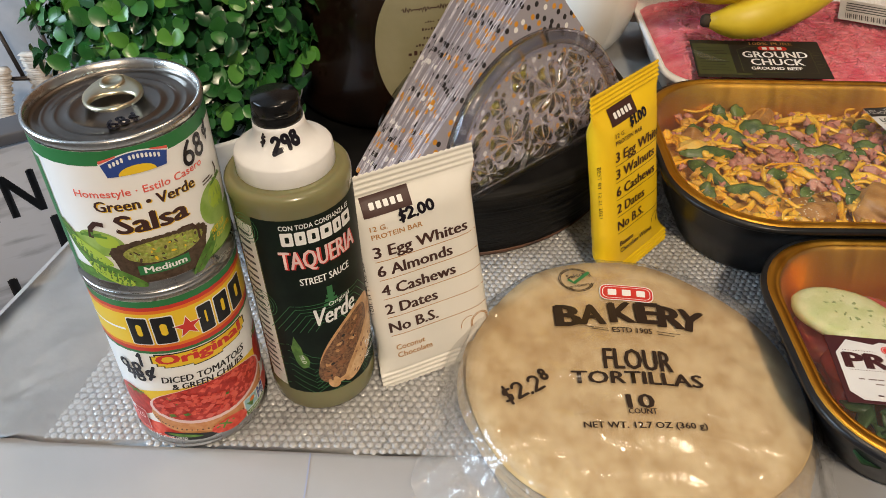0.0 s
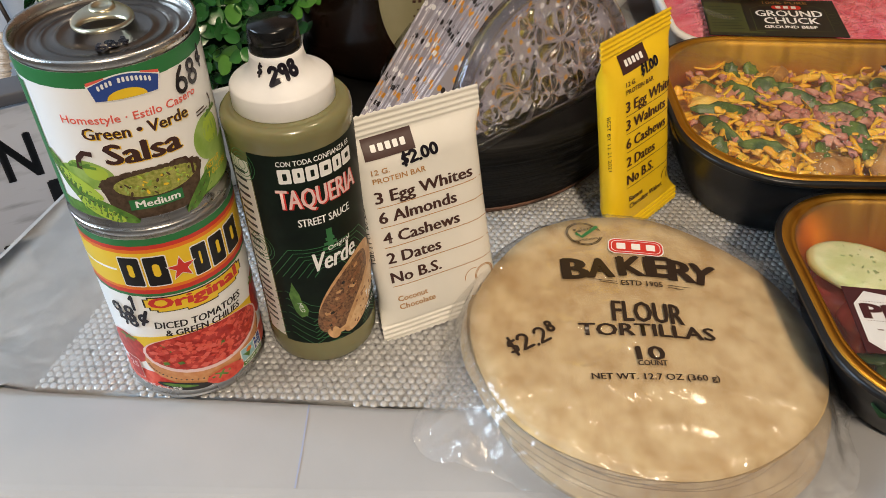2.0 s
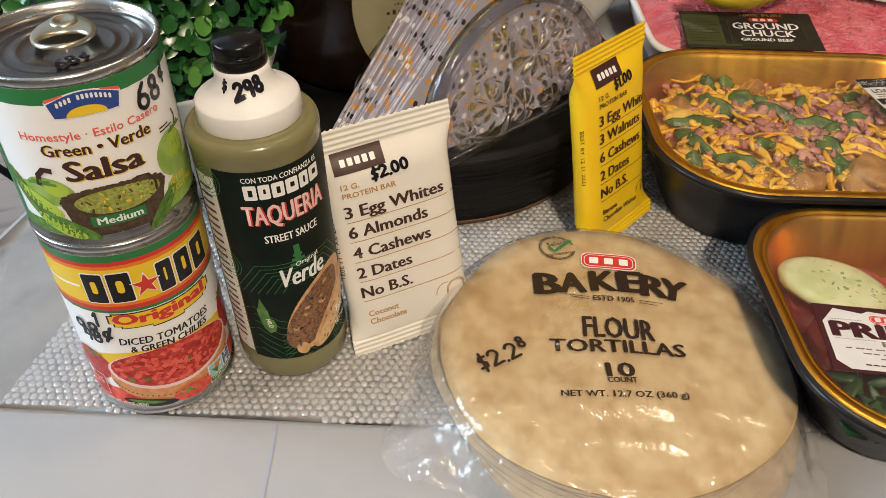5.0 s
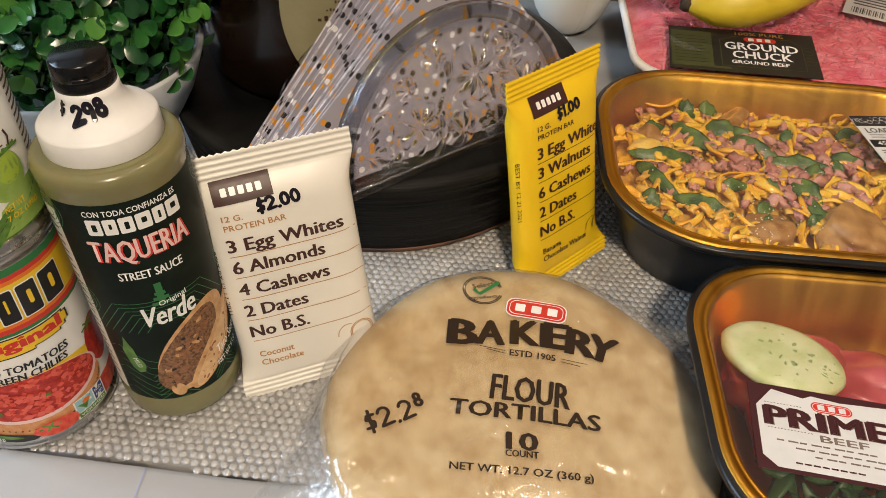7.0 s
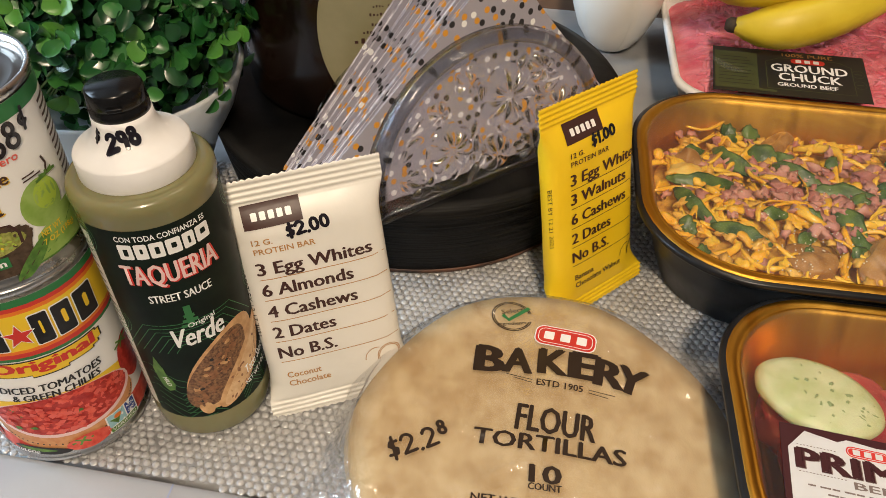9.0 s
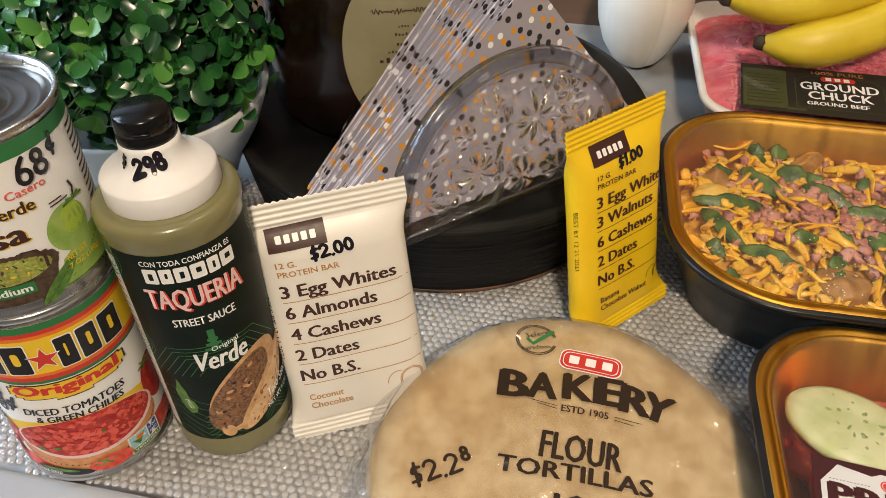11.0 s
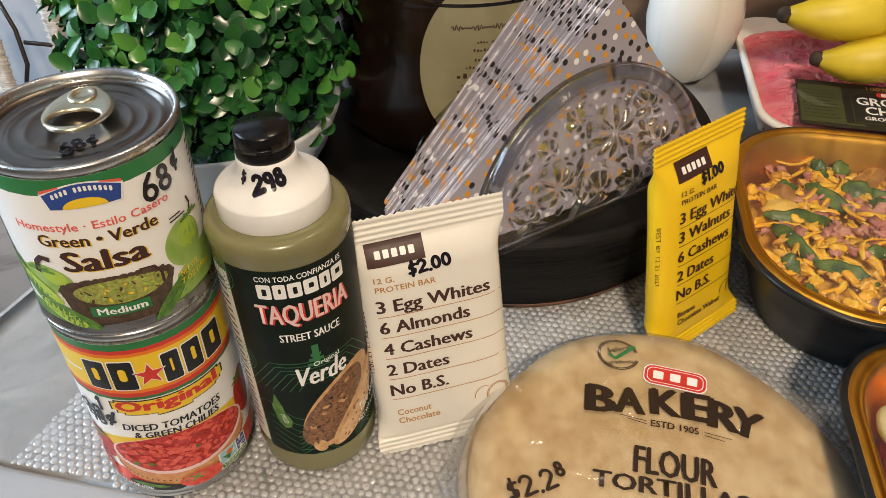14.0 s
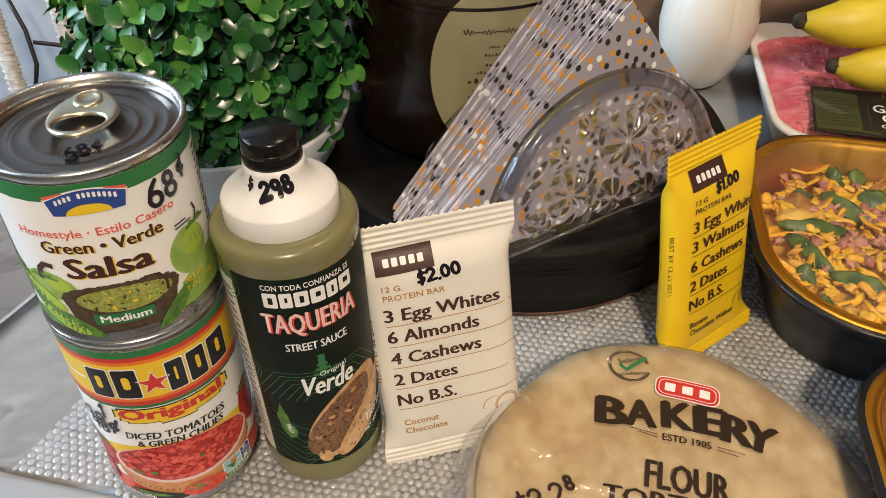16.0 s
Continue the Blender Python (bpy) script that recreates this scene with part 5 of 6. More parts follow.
RAW = paint("raw_beef", (0.31, 0.022, 0.03), (0.55, 0.105, 0.11), 42, 0.28, bump=0.3, bump_scale=110, sss=0.15, coat=0.3)
BUTTER = paint("herb_butter", (0.50, 0.54, 0.24), (0.66, 0.67, 0.39), 85, 0.42, bump=0.15, bump_scale=120, sss=0.15)
HERB = paint("herb_flecks", (0.30, 0.36, 0.15), rough=0.6)
KALE = paint("dark_greens", (0.02, 0.055, 0.015), (0.05, 0.11, 0.03), 60, 0.45)


def beef_contents():
    bm = bmesh.new()
    for k, (x, y, rx, ry, rz, rot) in enumerate(((0.247, 0.318, 0.036, 0.026, 0.013, 0.2), (0.290, 0.312, 0.04, 0.022, 0.014, -0.3), (0.325, 0.300, 0.04, 0.028, 0.015, 0.3), (0.237, 0.290, 0.024, 0.018, 0.012, 1.2), (0.285, 0.288, 0.045, 0.02, 0.012, 0.0), (0.36, 0.29, 0.03, 0.04, 0.012, 0.0))):
        blob(bm, (x, y, 0.022 + 0.002 * (k % 2)), rx, ry, rz, k + 3, 0.35, 4, rot=rot)
    solo("raw_beef_steaks", bm, RAW, "raw red beef pieces lying in the gold tray", "meat")
    bt = thing("herb_butter_disc", pose(0.2370, 0.3155, 0.0405, -6, 0, -24), "pale green herb butter disc on the raw beef", "butter")
    bm = bmesh.new()
    lathe(bm, [(0, -0.004), (0.022, -0.004), (0.0262, -0.002), (0.027, 0.0005), (0.0258, 0.0030), (0.022, 0.0042), (0.012, 0.0047), (0, 0.0045)], 48)
    for v in bm.verts:
        v.co.x *= 1.12
        v.co.y *= 0.86
        v.co *= 1 + 0.04 * noise.noise(v.co * 60)
    part("disc", bm, BUTTER, bt)
    bm = bmesh.new()
    rh = random.Random(5)
    for k in range(44):
        a, d = rh.uniform(0, 6.28), math.sqrt(rh.random()) * 0.023
        blob(bm, (1.1 * d * math.cos(a), 0.84 * d * math.sin(a), 0.0049 - 2.0 * d * d), rh.uniform(0.0004, 0.0019), rh.uniform(0.0004, 0.0012), 0.00025, k, 0.9, 2, rot=a)
    part("herb_flecks", bm, HERB, bt)
    bm = bmesh.new()
    for k in range(70):
        x, y = rh.uniform(0.215, 0.36), rh.uniform(0.222, 0.262)
        a = rh.uniform(0, 6.28)
        pts = [(x + 0.012 * q * math.cos(a), y + 0.012 * q * math.sin(a), 0.026 + rh.uniform(0, 0.012) + 0.004 * q) for q in (-1, -0.5, 0, 0.5, 1)]
        tube(bm, pts, [0.0006, 0.0035, 0.0048, 0.0034, 0.0006], 6, flat=0.25)
    solo("dark_green_leaves", bm, KALE, "dark leafy greens in the beef tray", "greens", "stuff")


beef_contents()


def prime_label(p):
    w, h = 0.100, 0.0455
    p.rect(0, w, 0, h, 0)
    p.poly([(0.0028, 0.0070), (0.0085, 0.0018), (w, 0.0018), (w, 0.0420), (0.060, 0.0425), (0.040, 0.0412), (0.028, 0.0426), (0.024, 0.0405), (0.0105, 0.0430), (0.0028, 0.0330)], 1, 0.0001)
    p.round_bar(0.0270, 0.0448, 0.0340, 0.0396, 3, 0.0002)
    p.round_bar(0.0276, 0.0442, 0.0346, 0.0390, 1, 0.00022)
    p.round_bar(0.0279, 0.0439, 0.0349, 0.0387, 3, 0.00024)
    for q in range(3):
        p.round_bar(0.0298 + 0.0046 * q, 0.0328 + 0.0046 * q, 0.0354, 0.0382, 1, 0.0003, r=0.0004)
    p.text("PRIME", 0.0064, 0.0229, 0.0520, 0.0101, 2, 0.00018, 0.06)
    p.text("PRIME", 0.0062, 0.0232, 0.0520, 0.0099, 0, 0.0002, 0.05)
    p.text("BEEF", 0.0284, 0.0180, 0.0200, 0.0034, 2, 0.0002, 0.02)
    for k in range(3):
        for q in range(9):
            x = 0.0095 + 0.0075 * k + 0.0048 * q
            p.rect(x, x + 0.0030 + 0.0012 * ((q * 3 + k) % 2), 0.0152 - 0.0030 * k, 0.0160 - 0.0030 * k, 2, 0.0002)
    for q in range(8):
        p.rect(0.0160 + 0.0036 * q, 0.0188 + 0.0036 * q, 0.0048, 0.0056, 0, 0.0002)
    for y in (0.0216, 0.0352):
        for k in range(12 if y > 0.03 else 14):
            p.rect(0.0065 + 0.0014 * k, 0.0072 + 0.0014 * k, y - 0.0002, y + 0.0002, 2, 0.0002)


card("prime_beef_label", pose(0.2052, 0.2437, 0.0534, 0, 0, -6), 0.100, 0.0455, 0, "white paper label with maroon edge on the beef tray", "label", prime_label, [MAROON, CARD, flat("grey_brown_print", (0.2, 0.15, 0.13)), RED], MAROON)

# ---------- round stand, napkin holder, napkins ----------
STAND = paint("black_stained_wood", (0.0025, 0.0025, 0.0027), (0.017, 0.0165, 0.016), 14, 0.42, stretch=(1, 1, 26), bump=0.8, bump_scale=12, rough2=0.6, spec=0.16)
WORN = paint("worn_wood_edge", (0.16, 0.075, 0.045), (0.012, 0.011, 0.011), 60, 0.6)
SX, SY = 0.0090, 0.5370
stand = thing("round_stand", pose(SX, SY, 0.0012), "black stained round wooden stand with worn lower edge", "stand")
bm = bmesh.new()
lathe(bm, [(0, 0.006), (0.122, 0.006), (0.1285, 0.0), (0.1315, 0.004), (0.1405, 0.052), (0.1420, 0.058), (0.1395, 0.0612), (0.134, 0.0618), (0, 0.0618)], 120)
part("drum", bm, STAND, stand)
bm = bmesh.new()
lathe(bm, [(0.1290, -0.0003), (0.1314, 0.0030), (0.1322, 0.0058), (0.1307, 0.0046)], 120)
part("lower_edge", bm, WORN, stand, "rubbed brown edge")

GLASS = film("pressed_glass", 0.55, tint=(0.90, 0.91, 0.93), rough=0.05, haze=0.0, bump=0.35, bump_scale=110)
RELIEF = clear_glass("relief_glass", (0.62, 0.63, 0.68), 0.14)
RELIEF.node_tree.nodes["Principled BSDF"].inputs["IOR"].default_value = 1.48
GLASS_RIM = film("thick_glass_edge", 0.6, tint=(0.80, 0.81, 0.83), rough=0.06, haze=0.0, bump=0.1, bump_scale=60)
HM = Matrix(((0.743, -0.669, 0, 0.0), (0.669, 0.743, 0, 0.0), (0, 0, 1, 0), (0, 0, 0, 1)))
HM.translation = Vector((0.0685, 0.4322, 0.0635))
TILT_N = radians(-9.5)
holder = thing("napkin_holder", HM, "clear pressed-glass napkin holder with a flower relief standing on the stand", "napkin holder")


def arch_plate(yc, relief):
    bm = bmesh.new()
    n, m_ = (260, 96) if relief else (90, 6)
    Rw, Rh, t = (0.0850, 0.0850, 0.0042) if relief else (0.080, 0.060, 0.0042)
    front, back = [], []
    flowers = [(0.010, 0.046, 0.024, 9, 0.2), (-0.030, 0.026, 0.020, 8, 0.5), (0.044, 0.030, 0.018, 7, 0.9), (0.000, 0.014, 0.015, 7, 0.1), (0.026, 0.010, 0.013, 6, 0.4), (0.058, 0.010, 0.012, 6, 0.8), (-0.050, 0.012, 0.012, 6, 0.3), (0.034, 0.056, 0.013, 6, 0.6), (-0.016, 0.060, 0.010, 5, 0.2), (-0.036, 0.049, 0.009, 5, 1.0)]
    ry_ = random.Random(14)
    sprigs = []
    while len(sprigs) < 46:
        x, z = ry_.uniform(-0.068, 0.068), ry_.uniform(0.004, 0.066)
        if math.hypot(x, z) < 0.068:
            sprigs.append((x, z, ry_.uniform(0, 3.14), ry_.uniform(0.004, 0.008), ry_.uniform(0.0016, 0.003)))
    for j in range(m_ + 1):
        fr, bk = [], []
        for i in range(n + 1):
            a, q = math.pi * i / n, j / m_
            x, z = Rw * q * math.cos(a), Rh * q * math.sin(a)
            h = 0.0
            if relief:
                if q > 0.86:
                    h = 0.0022 * math.sin((q - 0.86) / 0.14 * math.pi)
                if q < 0.84:
                    for fx, fz, fr_, np_, a0 in flowers:
                        d = math.hypot(x - fx, z - fz)
                        if d < fr_:
                            b = math.atan2(z - fz, x - fx) * np_ / 2 + a0
                            u = d / fr_
                            h = max(h, 0.0042 * math.sin(min(1.0, u * 1.15 + 0.12) * math.pi) ** 0.7 * abs(math.cos(b)) ** 0.6, 0.0030 * (1 - (u / 0.2) ** 2))
                    for sx, sz, sa, sl, sw in sprigs:
                        ex, ez = x - sx, z - sz
                        u, w = (ex * math.cos(sa) + ez * math.sin(sa)) / sl, (ez * math.cos(sa) - ex * math.sin(sa)) / sw
                        if u * u + w * w < 1:
                            h = max(h, 0.0030 * math.sqrt(1 - u * u - w * w))
            fr.append(bm.verts.new((x, yc - t / 2 - h, z)))
            bk.append(bm.verts.new((x, yc + t / 2, z)))
        front.append(fr)
        back.append(bk)
    for j in range(m_):
        for i in range(n):
            bm.faces.new((front[j][i], front[j + 1][i], front[j + 1][i + 1], front[j][i + 1]))
            bm.faces.new((back[j][i + 1], back[j + 1][i + 1], back[j + 1][i], back[j][i]))
    for i in range(n):
        bm.faces.new((front[m_][i + 1], front[m_][i], back[m_][i], back[m_][i + 1]))
    for i0 in (0, n):
        for j in range(m_):
            q = (front[j][i0], front[j + 1][i0], back[j + 1][i0], back[j][i0])
            bm.faces.new(q if i0 == n else q[::-1])
    bmesh.ops.remove_doubles(bm, verts=bm.verts, dist=0.00001)
    bmesh.ops.recalc_face_normals(bm, faces=bm.faces)
    return bm


bm = arch_plate(0.0, True)
fp = part("front_plate", bm, RELIEF, holder, "half-round glass plate with raised flowers")
fp.matrix_basis = pose(0, 0, 0.004, -9.5, 0, 0)
fp.visible_shadow = False
bm = bmesh.new()
tube(bm, [(0.0795 * math.cos(math.pi * i / 48), 0, 0.0795 * math.sin(math.pi * i / 48)) for i in range(49)], 0.0036, 12, flat=0.7)
rb_ = part("rim", bm, GLASS_RIM, holder, "thick rounded glass edge")
rb_.matrix_basis = pose(0, -0.0005, 0.004, -9.5, 0, 0)
bm = arch_plate(0.0, False)
bp_ = part("back_plate", bm, GLASS, holder)
bp_.matrix_basis = pose(0, 0.072, 0.004, -3, 0, 0)
bm = bmesh.new()
box(bm, -0.086, 0.086, -0.004, 0.076, 0.0, 0.0060, 0.0022)
part("base", bm, GLASS, holder, "thick glass foot")


def napkin_paper():
    m = paint("dotted_napkin_paper", (0.33, 0.315, 0.365), rough=0.75, bump=0.08, bump_scale=300)
    nt = m.node_tree
    b = nt.nodes["Principled BSDF"]
    tc = nt.nodes.new("ShaderNodeTexCoord")
    mp = nt.nodes.new("ShaderNodeMapping")
    mp.inputs["Rotation"].default_value = (radians(-90), 0, 0)
    oi = nt.nodes.new("ShaderNodeObjectInfo")
    add = nt.nodes.new("ShaderNodeVectorMath")
    comb = nt.nodes.new("ShaderNodeCombineXYZ")
    sc_ = nt.nodes.new("ShaderNodeMath")
    sc_.operation, sc_.inputs[1].default_value = "MULTIPLY", 0.004
    nt.links.new(oi.outputs["Random"], sc_.inputs[0])
    nt.links.new(sc_.outputs[0], comb.inputs[0])
    nt.links.new(tc.outputs["Object"], mp.inputs[0])
    nt.links.new(mp.outputs[0], add.inputs[0])
    nt.links.new(comb.outputs[0], add.inputs[1])
    vo = nt.nodes.new("ShaderNodeTexVoronoi")
    vo.voronoi_dimensions = "2D"
    vo.inputs["Scale"].default_value, vo.inputs["Randomness"].default_value = 152, 0.78
    nt.links.new(add.outputs[0], vo.inputs["Vector"])
    lt = nt.nodes.new("ShaderNodeMath")
    lt.operation, lt.inputs[1].default_value = "LESS_THAN", 0.265
    nt.links.new(vo.outputs["Distance"], lt.inputs[0])
    sep = nt.nodes.new("ShaderNodeSeparateColor")
    nt.links.new(vo.outputs["Color"], sep.inputs[0])
    cr = nt.nodes.new("ShaderNodeValToRGB")
    cr.color_ramp.interpolation = "CONSTANT"
    els = cr.color_ramp.elements
    els[0].position, els[0].color = 0.0, (0.02, 0.018, 0.02, 1)
    els[1].position, els[1].color = 0.36, (0.8, 0.8, 0.8, 1)
    e = els.new(0.56)
    e.color = (0.62, 0.28, 0.03, 1)
    e = els.new(0.93)
    e.color = (0.33, 0.315, 0.365, 1)
    nt.links.new(sep.outputs[0], cr.inputs[0])
    mx = nt.nodes.new("ShaderNodeMix")
    mx.data_type = "RGBA"
    mx.inputs[6].default_value = (0.33, 0.315, 0.365, 1)
    nt.links.new(lt.outputs[0], mx.inputs[0])
    nt.links.new(cr.outputs[0], mx.inputs[7])
    nt.links.new(mx.outputs[2], b.inputs["Base Color"])
    return m


NAPKIN = napkin_paper()
NAPKIN_EDGE = paint("napkin_fold_paper", (0.28, 0.27, 0.32), (0.66, 0.64, 0.70), 260, 0.8)
stack = thing("napkin_stack", HM, "stack of grey dotted triangular paper napkins in a holder", "napkins")
rn = random.Random(8)
for k in range(24):
    bm = bmesh.new()
    th, half_b, apex = 0.0024, 0.1150, 0.1180
    fold = []
    jx, jz = rn.uniform(-1, 1) * 0.0018, rn.uniform(-1, 1) * 0.0014
    q_ = k / 23
    al, ar = radians(36.5 + 9 * q_), radians(51 - 6 * q_)
    ll, lr = 0.188 - 0.028 * q_, 0.146 + 0.012 * q_
    ax, az = 0.0126 - 0.004 * q_, 0.1110
    pts = [(ax - ll * math.cos(al), az - ll * math.sin(al)), (ax + lr * math.cos(ar), az - lr * math.sin(ar)), (ax, az)]
    mid_ = Vector(((pts[0][0] + pts[1][0] + pts[2][0]) / 3, (pts[0][1] + pts[1][1] + pts[2][1]) / 3))
    out = []
    for i in range(3):
        a, b = Vector(pts[i]), Vector(pts[(i + 1) % 3])
        out += [a + (b - a) * (q / 10) for q in range(10)]
    # four folded plies: the edge steps in between one ply and the next
    loops = []
    for lv in range(8):
        pull = (0.0016 if lv in (2, 5) else 0.0) + 0.0007 * (lv // 2) * rn.uniform(0.2, 1.2)
        ring = []
        for p in out:
            e = p + (mid_ - p).normalized() * pull
            w = 0.0009 * noise.noise(Vector((p.x * 30, p.y * 30, k * 0.6))) + 0.0010 * max(0, (p.y - 0.05) / 0.06) * noise.noise(Vector((k * 2.0, lv // 2, 0)))
            ring.append(bm.verts.new((e.x, 0.00002 + (th - 0.0001) * lv / 7 + w, e.y)))
        loops.append(ring)
    fa = bm.faces.new(loops[0])
    fb = bm.faces.new(loops[-1][::-1])
    for lv in range(7):
        for i in range(len(out)):
            i1 = (i + 1) % len(out)
            f = bm.faces.new((loops[lv][i1], loops[lv][i], loops[lv + 1][i], loops[lv + 1][i1]))
            f.material_index = 1 if rn.random() < 0.55 else 0
    bmesh.ops.triangulate(bm, faces=[fa, fb])
    ob = part("napkin", bm, [NAPKIN, NAPKIN_EDGE], stack, smooth=False)
    ang = -9.5 + 5.0 * k / 23
    ob.matrix_basis = pose(0.003 + jx, 0.0055 + 0.00262 * k, 0.0085 + jz, ang, rn.uniform(-1, 1) * 0.5, 0)


# ---------- potted boxwood ----------
POT = paint("pot_glaze", (0.60, 0.63, 0.65), (0.66, 0.68, 0.70), 20, 0.35)
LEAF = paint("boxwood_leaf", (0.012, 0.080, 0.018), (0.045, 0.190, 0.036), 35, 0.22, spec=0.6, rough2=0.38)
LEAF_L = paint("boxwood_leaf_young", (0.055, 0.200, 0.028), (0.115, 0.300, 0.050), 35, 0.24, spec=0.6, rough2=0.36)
# leaf green darkened to paint in the shade deeper inside the ball
LEAF_SHADE = paint("boxwood_leaf_inner_shade", (0.005, 0.036, 0.012), (0.020, 0.095, 0.026), 35, 0.25, spec=0.6)
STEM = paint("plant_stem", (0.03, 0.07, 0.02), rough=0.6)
PX, PY = -0.1640, 0.4580
plant = thing("potted_boxwood", pose(PX, PY, 0.0012), "artificial boxwood ball in a pale grey ceramic bowl", "potted plant")
bm = bmesh.new()
lathe(bm, [(0, 0.004), (0.026, 0.004), (0.030, 0.0), (0.034, 0.002), (0.035, 0.008), (0.038, 0.014), (0.045, 0.028), (0.0535, 0.050), (0.0660, 0.072), (0.0755, 0.098), (0.0745, 0.1005), (0.072, 0.099), (0.068, 0.078), (0.0, 0.07)], 80)
part("pot", bm, POT, plant, "pale grey glazed bowl")
bm = bmesh.new()
rl = random.Random(17)
CZP, RP = 0.146, 0.071
for k in range(170):
    th, ph = rl.uniform(0, 6.28), math.acos(rl.uniform(-0.75, 1))
    d = Vector((math.sin(ph) * math.cos(th), math.sin(ph) * math.sin(th), math.cos(ph)))
    tube(bm, [Vector((0, 0, CZP - 0.05)) + d * 0.01, Vector((0, 0, CZP)) + d * RP * 0.6 + Vector((0, 0, -0.008)), Vector((0, 0, CZP)) + d * RP * 1.05], [0.0013, 0.001, 0.0006], 5)
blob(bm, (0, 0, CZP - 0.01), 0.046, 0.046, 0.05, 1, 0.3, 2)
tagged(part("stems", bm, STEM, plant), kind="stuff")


def leaf(verts, faces, base, d, up, ln, w, cup):
    side = d.cross(up).normalized()
    nrm = side.cross(d).normalized()
    i0 = len(verts)
    prof = ((0.0, 0.08), (0.14, 0.62), (0.36, 0.98), (0.62, 1.0), (0.84, 0.74), (0.96, 0.38), (1.0, 0.10))
    for q, ww in prof:
        c = base + d * ln * q - nrm * (0.18 * ln * q * q)
        verts.append(c + side * (w / 2 * ww) + nrm * cup * ww)
        verts.append(c)
        verts.append(c - side * (w / 2 * ww) + nrm * cup * ww)
    for s in range(len(prof) - 1):
        a = i0 + 3 * s
        faces.append((a, a + 3, a + 4, a + 1))
        faces.append((a + 1, a + 4, a + 5, a + 2))


for name, mat, count, seed in (("leaves", LEAF, 1150, 3), ("leaves", LEAF_SHADE, 1500, 4), ("leaves", LEAF_L, 420, 5)):
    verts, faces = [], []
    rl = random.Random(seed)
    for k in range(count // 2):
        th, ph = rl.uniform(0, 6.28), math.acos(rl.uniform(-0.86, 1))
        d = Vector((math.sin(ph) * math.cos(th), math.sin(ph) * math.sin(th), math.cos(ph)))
        # the leaves with shade in their colour sit a tenth deeper
        depth = rl.choice((1.0, 0.98, 0.93, 0.85, 0.76, 1.06)) * rl.uniform(0.9, 1.07) * (0.9 if mat is LEAF_SHADE else 1.0)
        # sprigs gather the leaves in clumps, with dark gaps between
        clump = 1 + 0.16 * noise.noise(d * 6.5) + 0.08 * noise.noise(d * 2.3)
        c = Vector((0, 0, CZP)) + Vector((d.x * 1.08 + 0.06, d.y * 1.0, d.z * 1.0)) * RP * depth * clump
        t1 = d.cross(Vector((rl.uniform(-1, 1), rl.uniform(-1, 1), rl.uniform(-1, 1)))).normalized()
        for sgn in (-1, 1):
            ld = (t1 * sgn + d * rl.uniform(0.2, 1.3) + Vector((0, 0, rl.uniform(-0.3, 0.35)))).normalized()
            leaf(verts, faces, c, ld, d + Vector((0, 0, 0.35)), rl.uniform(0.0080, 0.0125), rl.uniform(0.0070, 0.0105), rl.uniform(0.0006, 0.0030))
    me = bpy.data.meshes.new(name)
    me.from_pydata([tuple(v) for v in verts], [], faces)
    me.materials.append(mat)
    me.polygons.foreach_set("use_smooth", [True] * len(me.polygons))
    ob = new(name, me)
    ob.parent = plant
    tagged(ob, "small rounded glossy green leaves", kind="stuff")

# ---------- glass jar ----------
JAR_GLASS = clear_glass("jar_glass", (0.9, 0.85, 0.8), 0.02)
JAR_FILL = paint("dark_candle_wax", (0.004, 0.0025, 0.002), (0.018, 0.008, 0.004), 16, 0.25, coat=0.3, detail=6)
JAR_LABEL = paint("jar_label_paper", (0.27, 0.25, 0.14), (0.33, 0.3, 0.18), 40, 0.35)
JX, JY = -0.0330, 0.5420
jar = thing("dark_jar", pose(JX, JY, 0.0630), "large dark brown glass jar with a cream oval label", "jar")
bm = bmesh.new()
JR = 0.0755
lathe(bm, [(0, 0.003), (0.060, 0.003), (0.066, 0.0), (0.0735, 0.003), (JR, 0.010), (JR, 0.098), (JR - 0.001, 0.101), (JR + 0.0012, 0.103), (JR - 0.001, 0.106), (JR - 0.002, 0.150), (0.070, 0.165), (0.06, 0.172), (0, 0.172)], 96)
part("jar_body", bm, JAR_FILL, jar, "glossy dark brown glass body")
p = Print(0.006)
p.ellipse(0, 0.074, 0.0385, 0.0530, 0, 0.0, n=60)
p.line([(-0.021 + 0.0007 * k, 0.0985 + 0.0022 * math.sin(1.9 * k) * (0.5 + 0.5 * math.sin(0.37 * k))) for k in range(61)], 0.0007, 1, 0.0002)
for y, s, w, h in ((0.0890, None, 0.012, 0.0018), (0.0840, None, 0.020, 0.0022), (0.0780, None, 0.018, 0.0022), (0.0735, None, 0.024, 0.0022), (0.0675, None, 0.034, 0.0040), (0.0625, None, 0.028, 0.0020), (0.0582, None, 0.036, 0.0018)):
    n = max(5, int(w / (h * 0.9)))
    for k in range(n):
        x = -w / 2 + w * k / n
        if (k * 7 + int(y * 1e4)) % 6:
            p.rect(x, x + w / n * 0.55, y, y + h * (0.45 + 0.35 * ((k * 5) % 3) / 2), 1, 0.0002)
for k in range(3):
    p.ellipse(-0.0035 + 0.0035 * k, 0.0475, 0.0010, 0.0010, 1, 0.0002, n=10)
lab = part("label", p.lay(on_cylinder(JR + 0.0003, -0.008)), [JAR_LABEL, BROWN], jar, "oval cream paper label with small writing")
lab.matrix_basis = pose(0, 0, 0, 0, 0, 24)

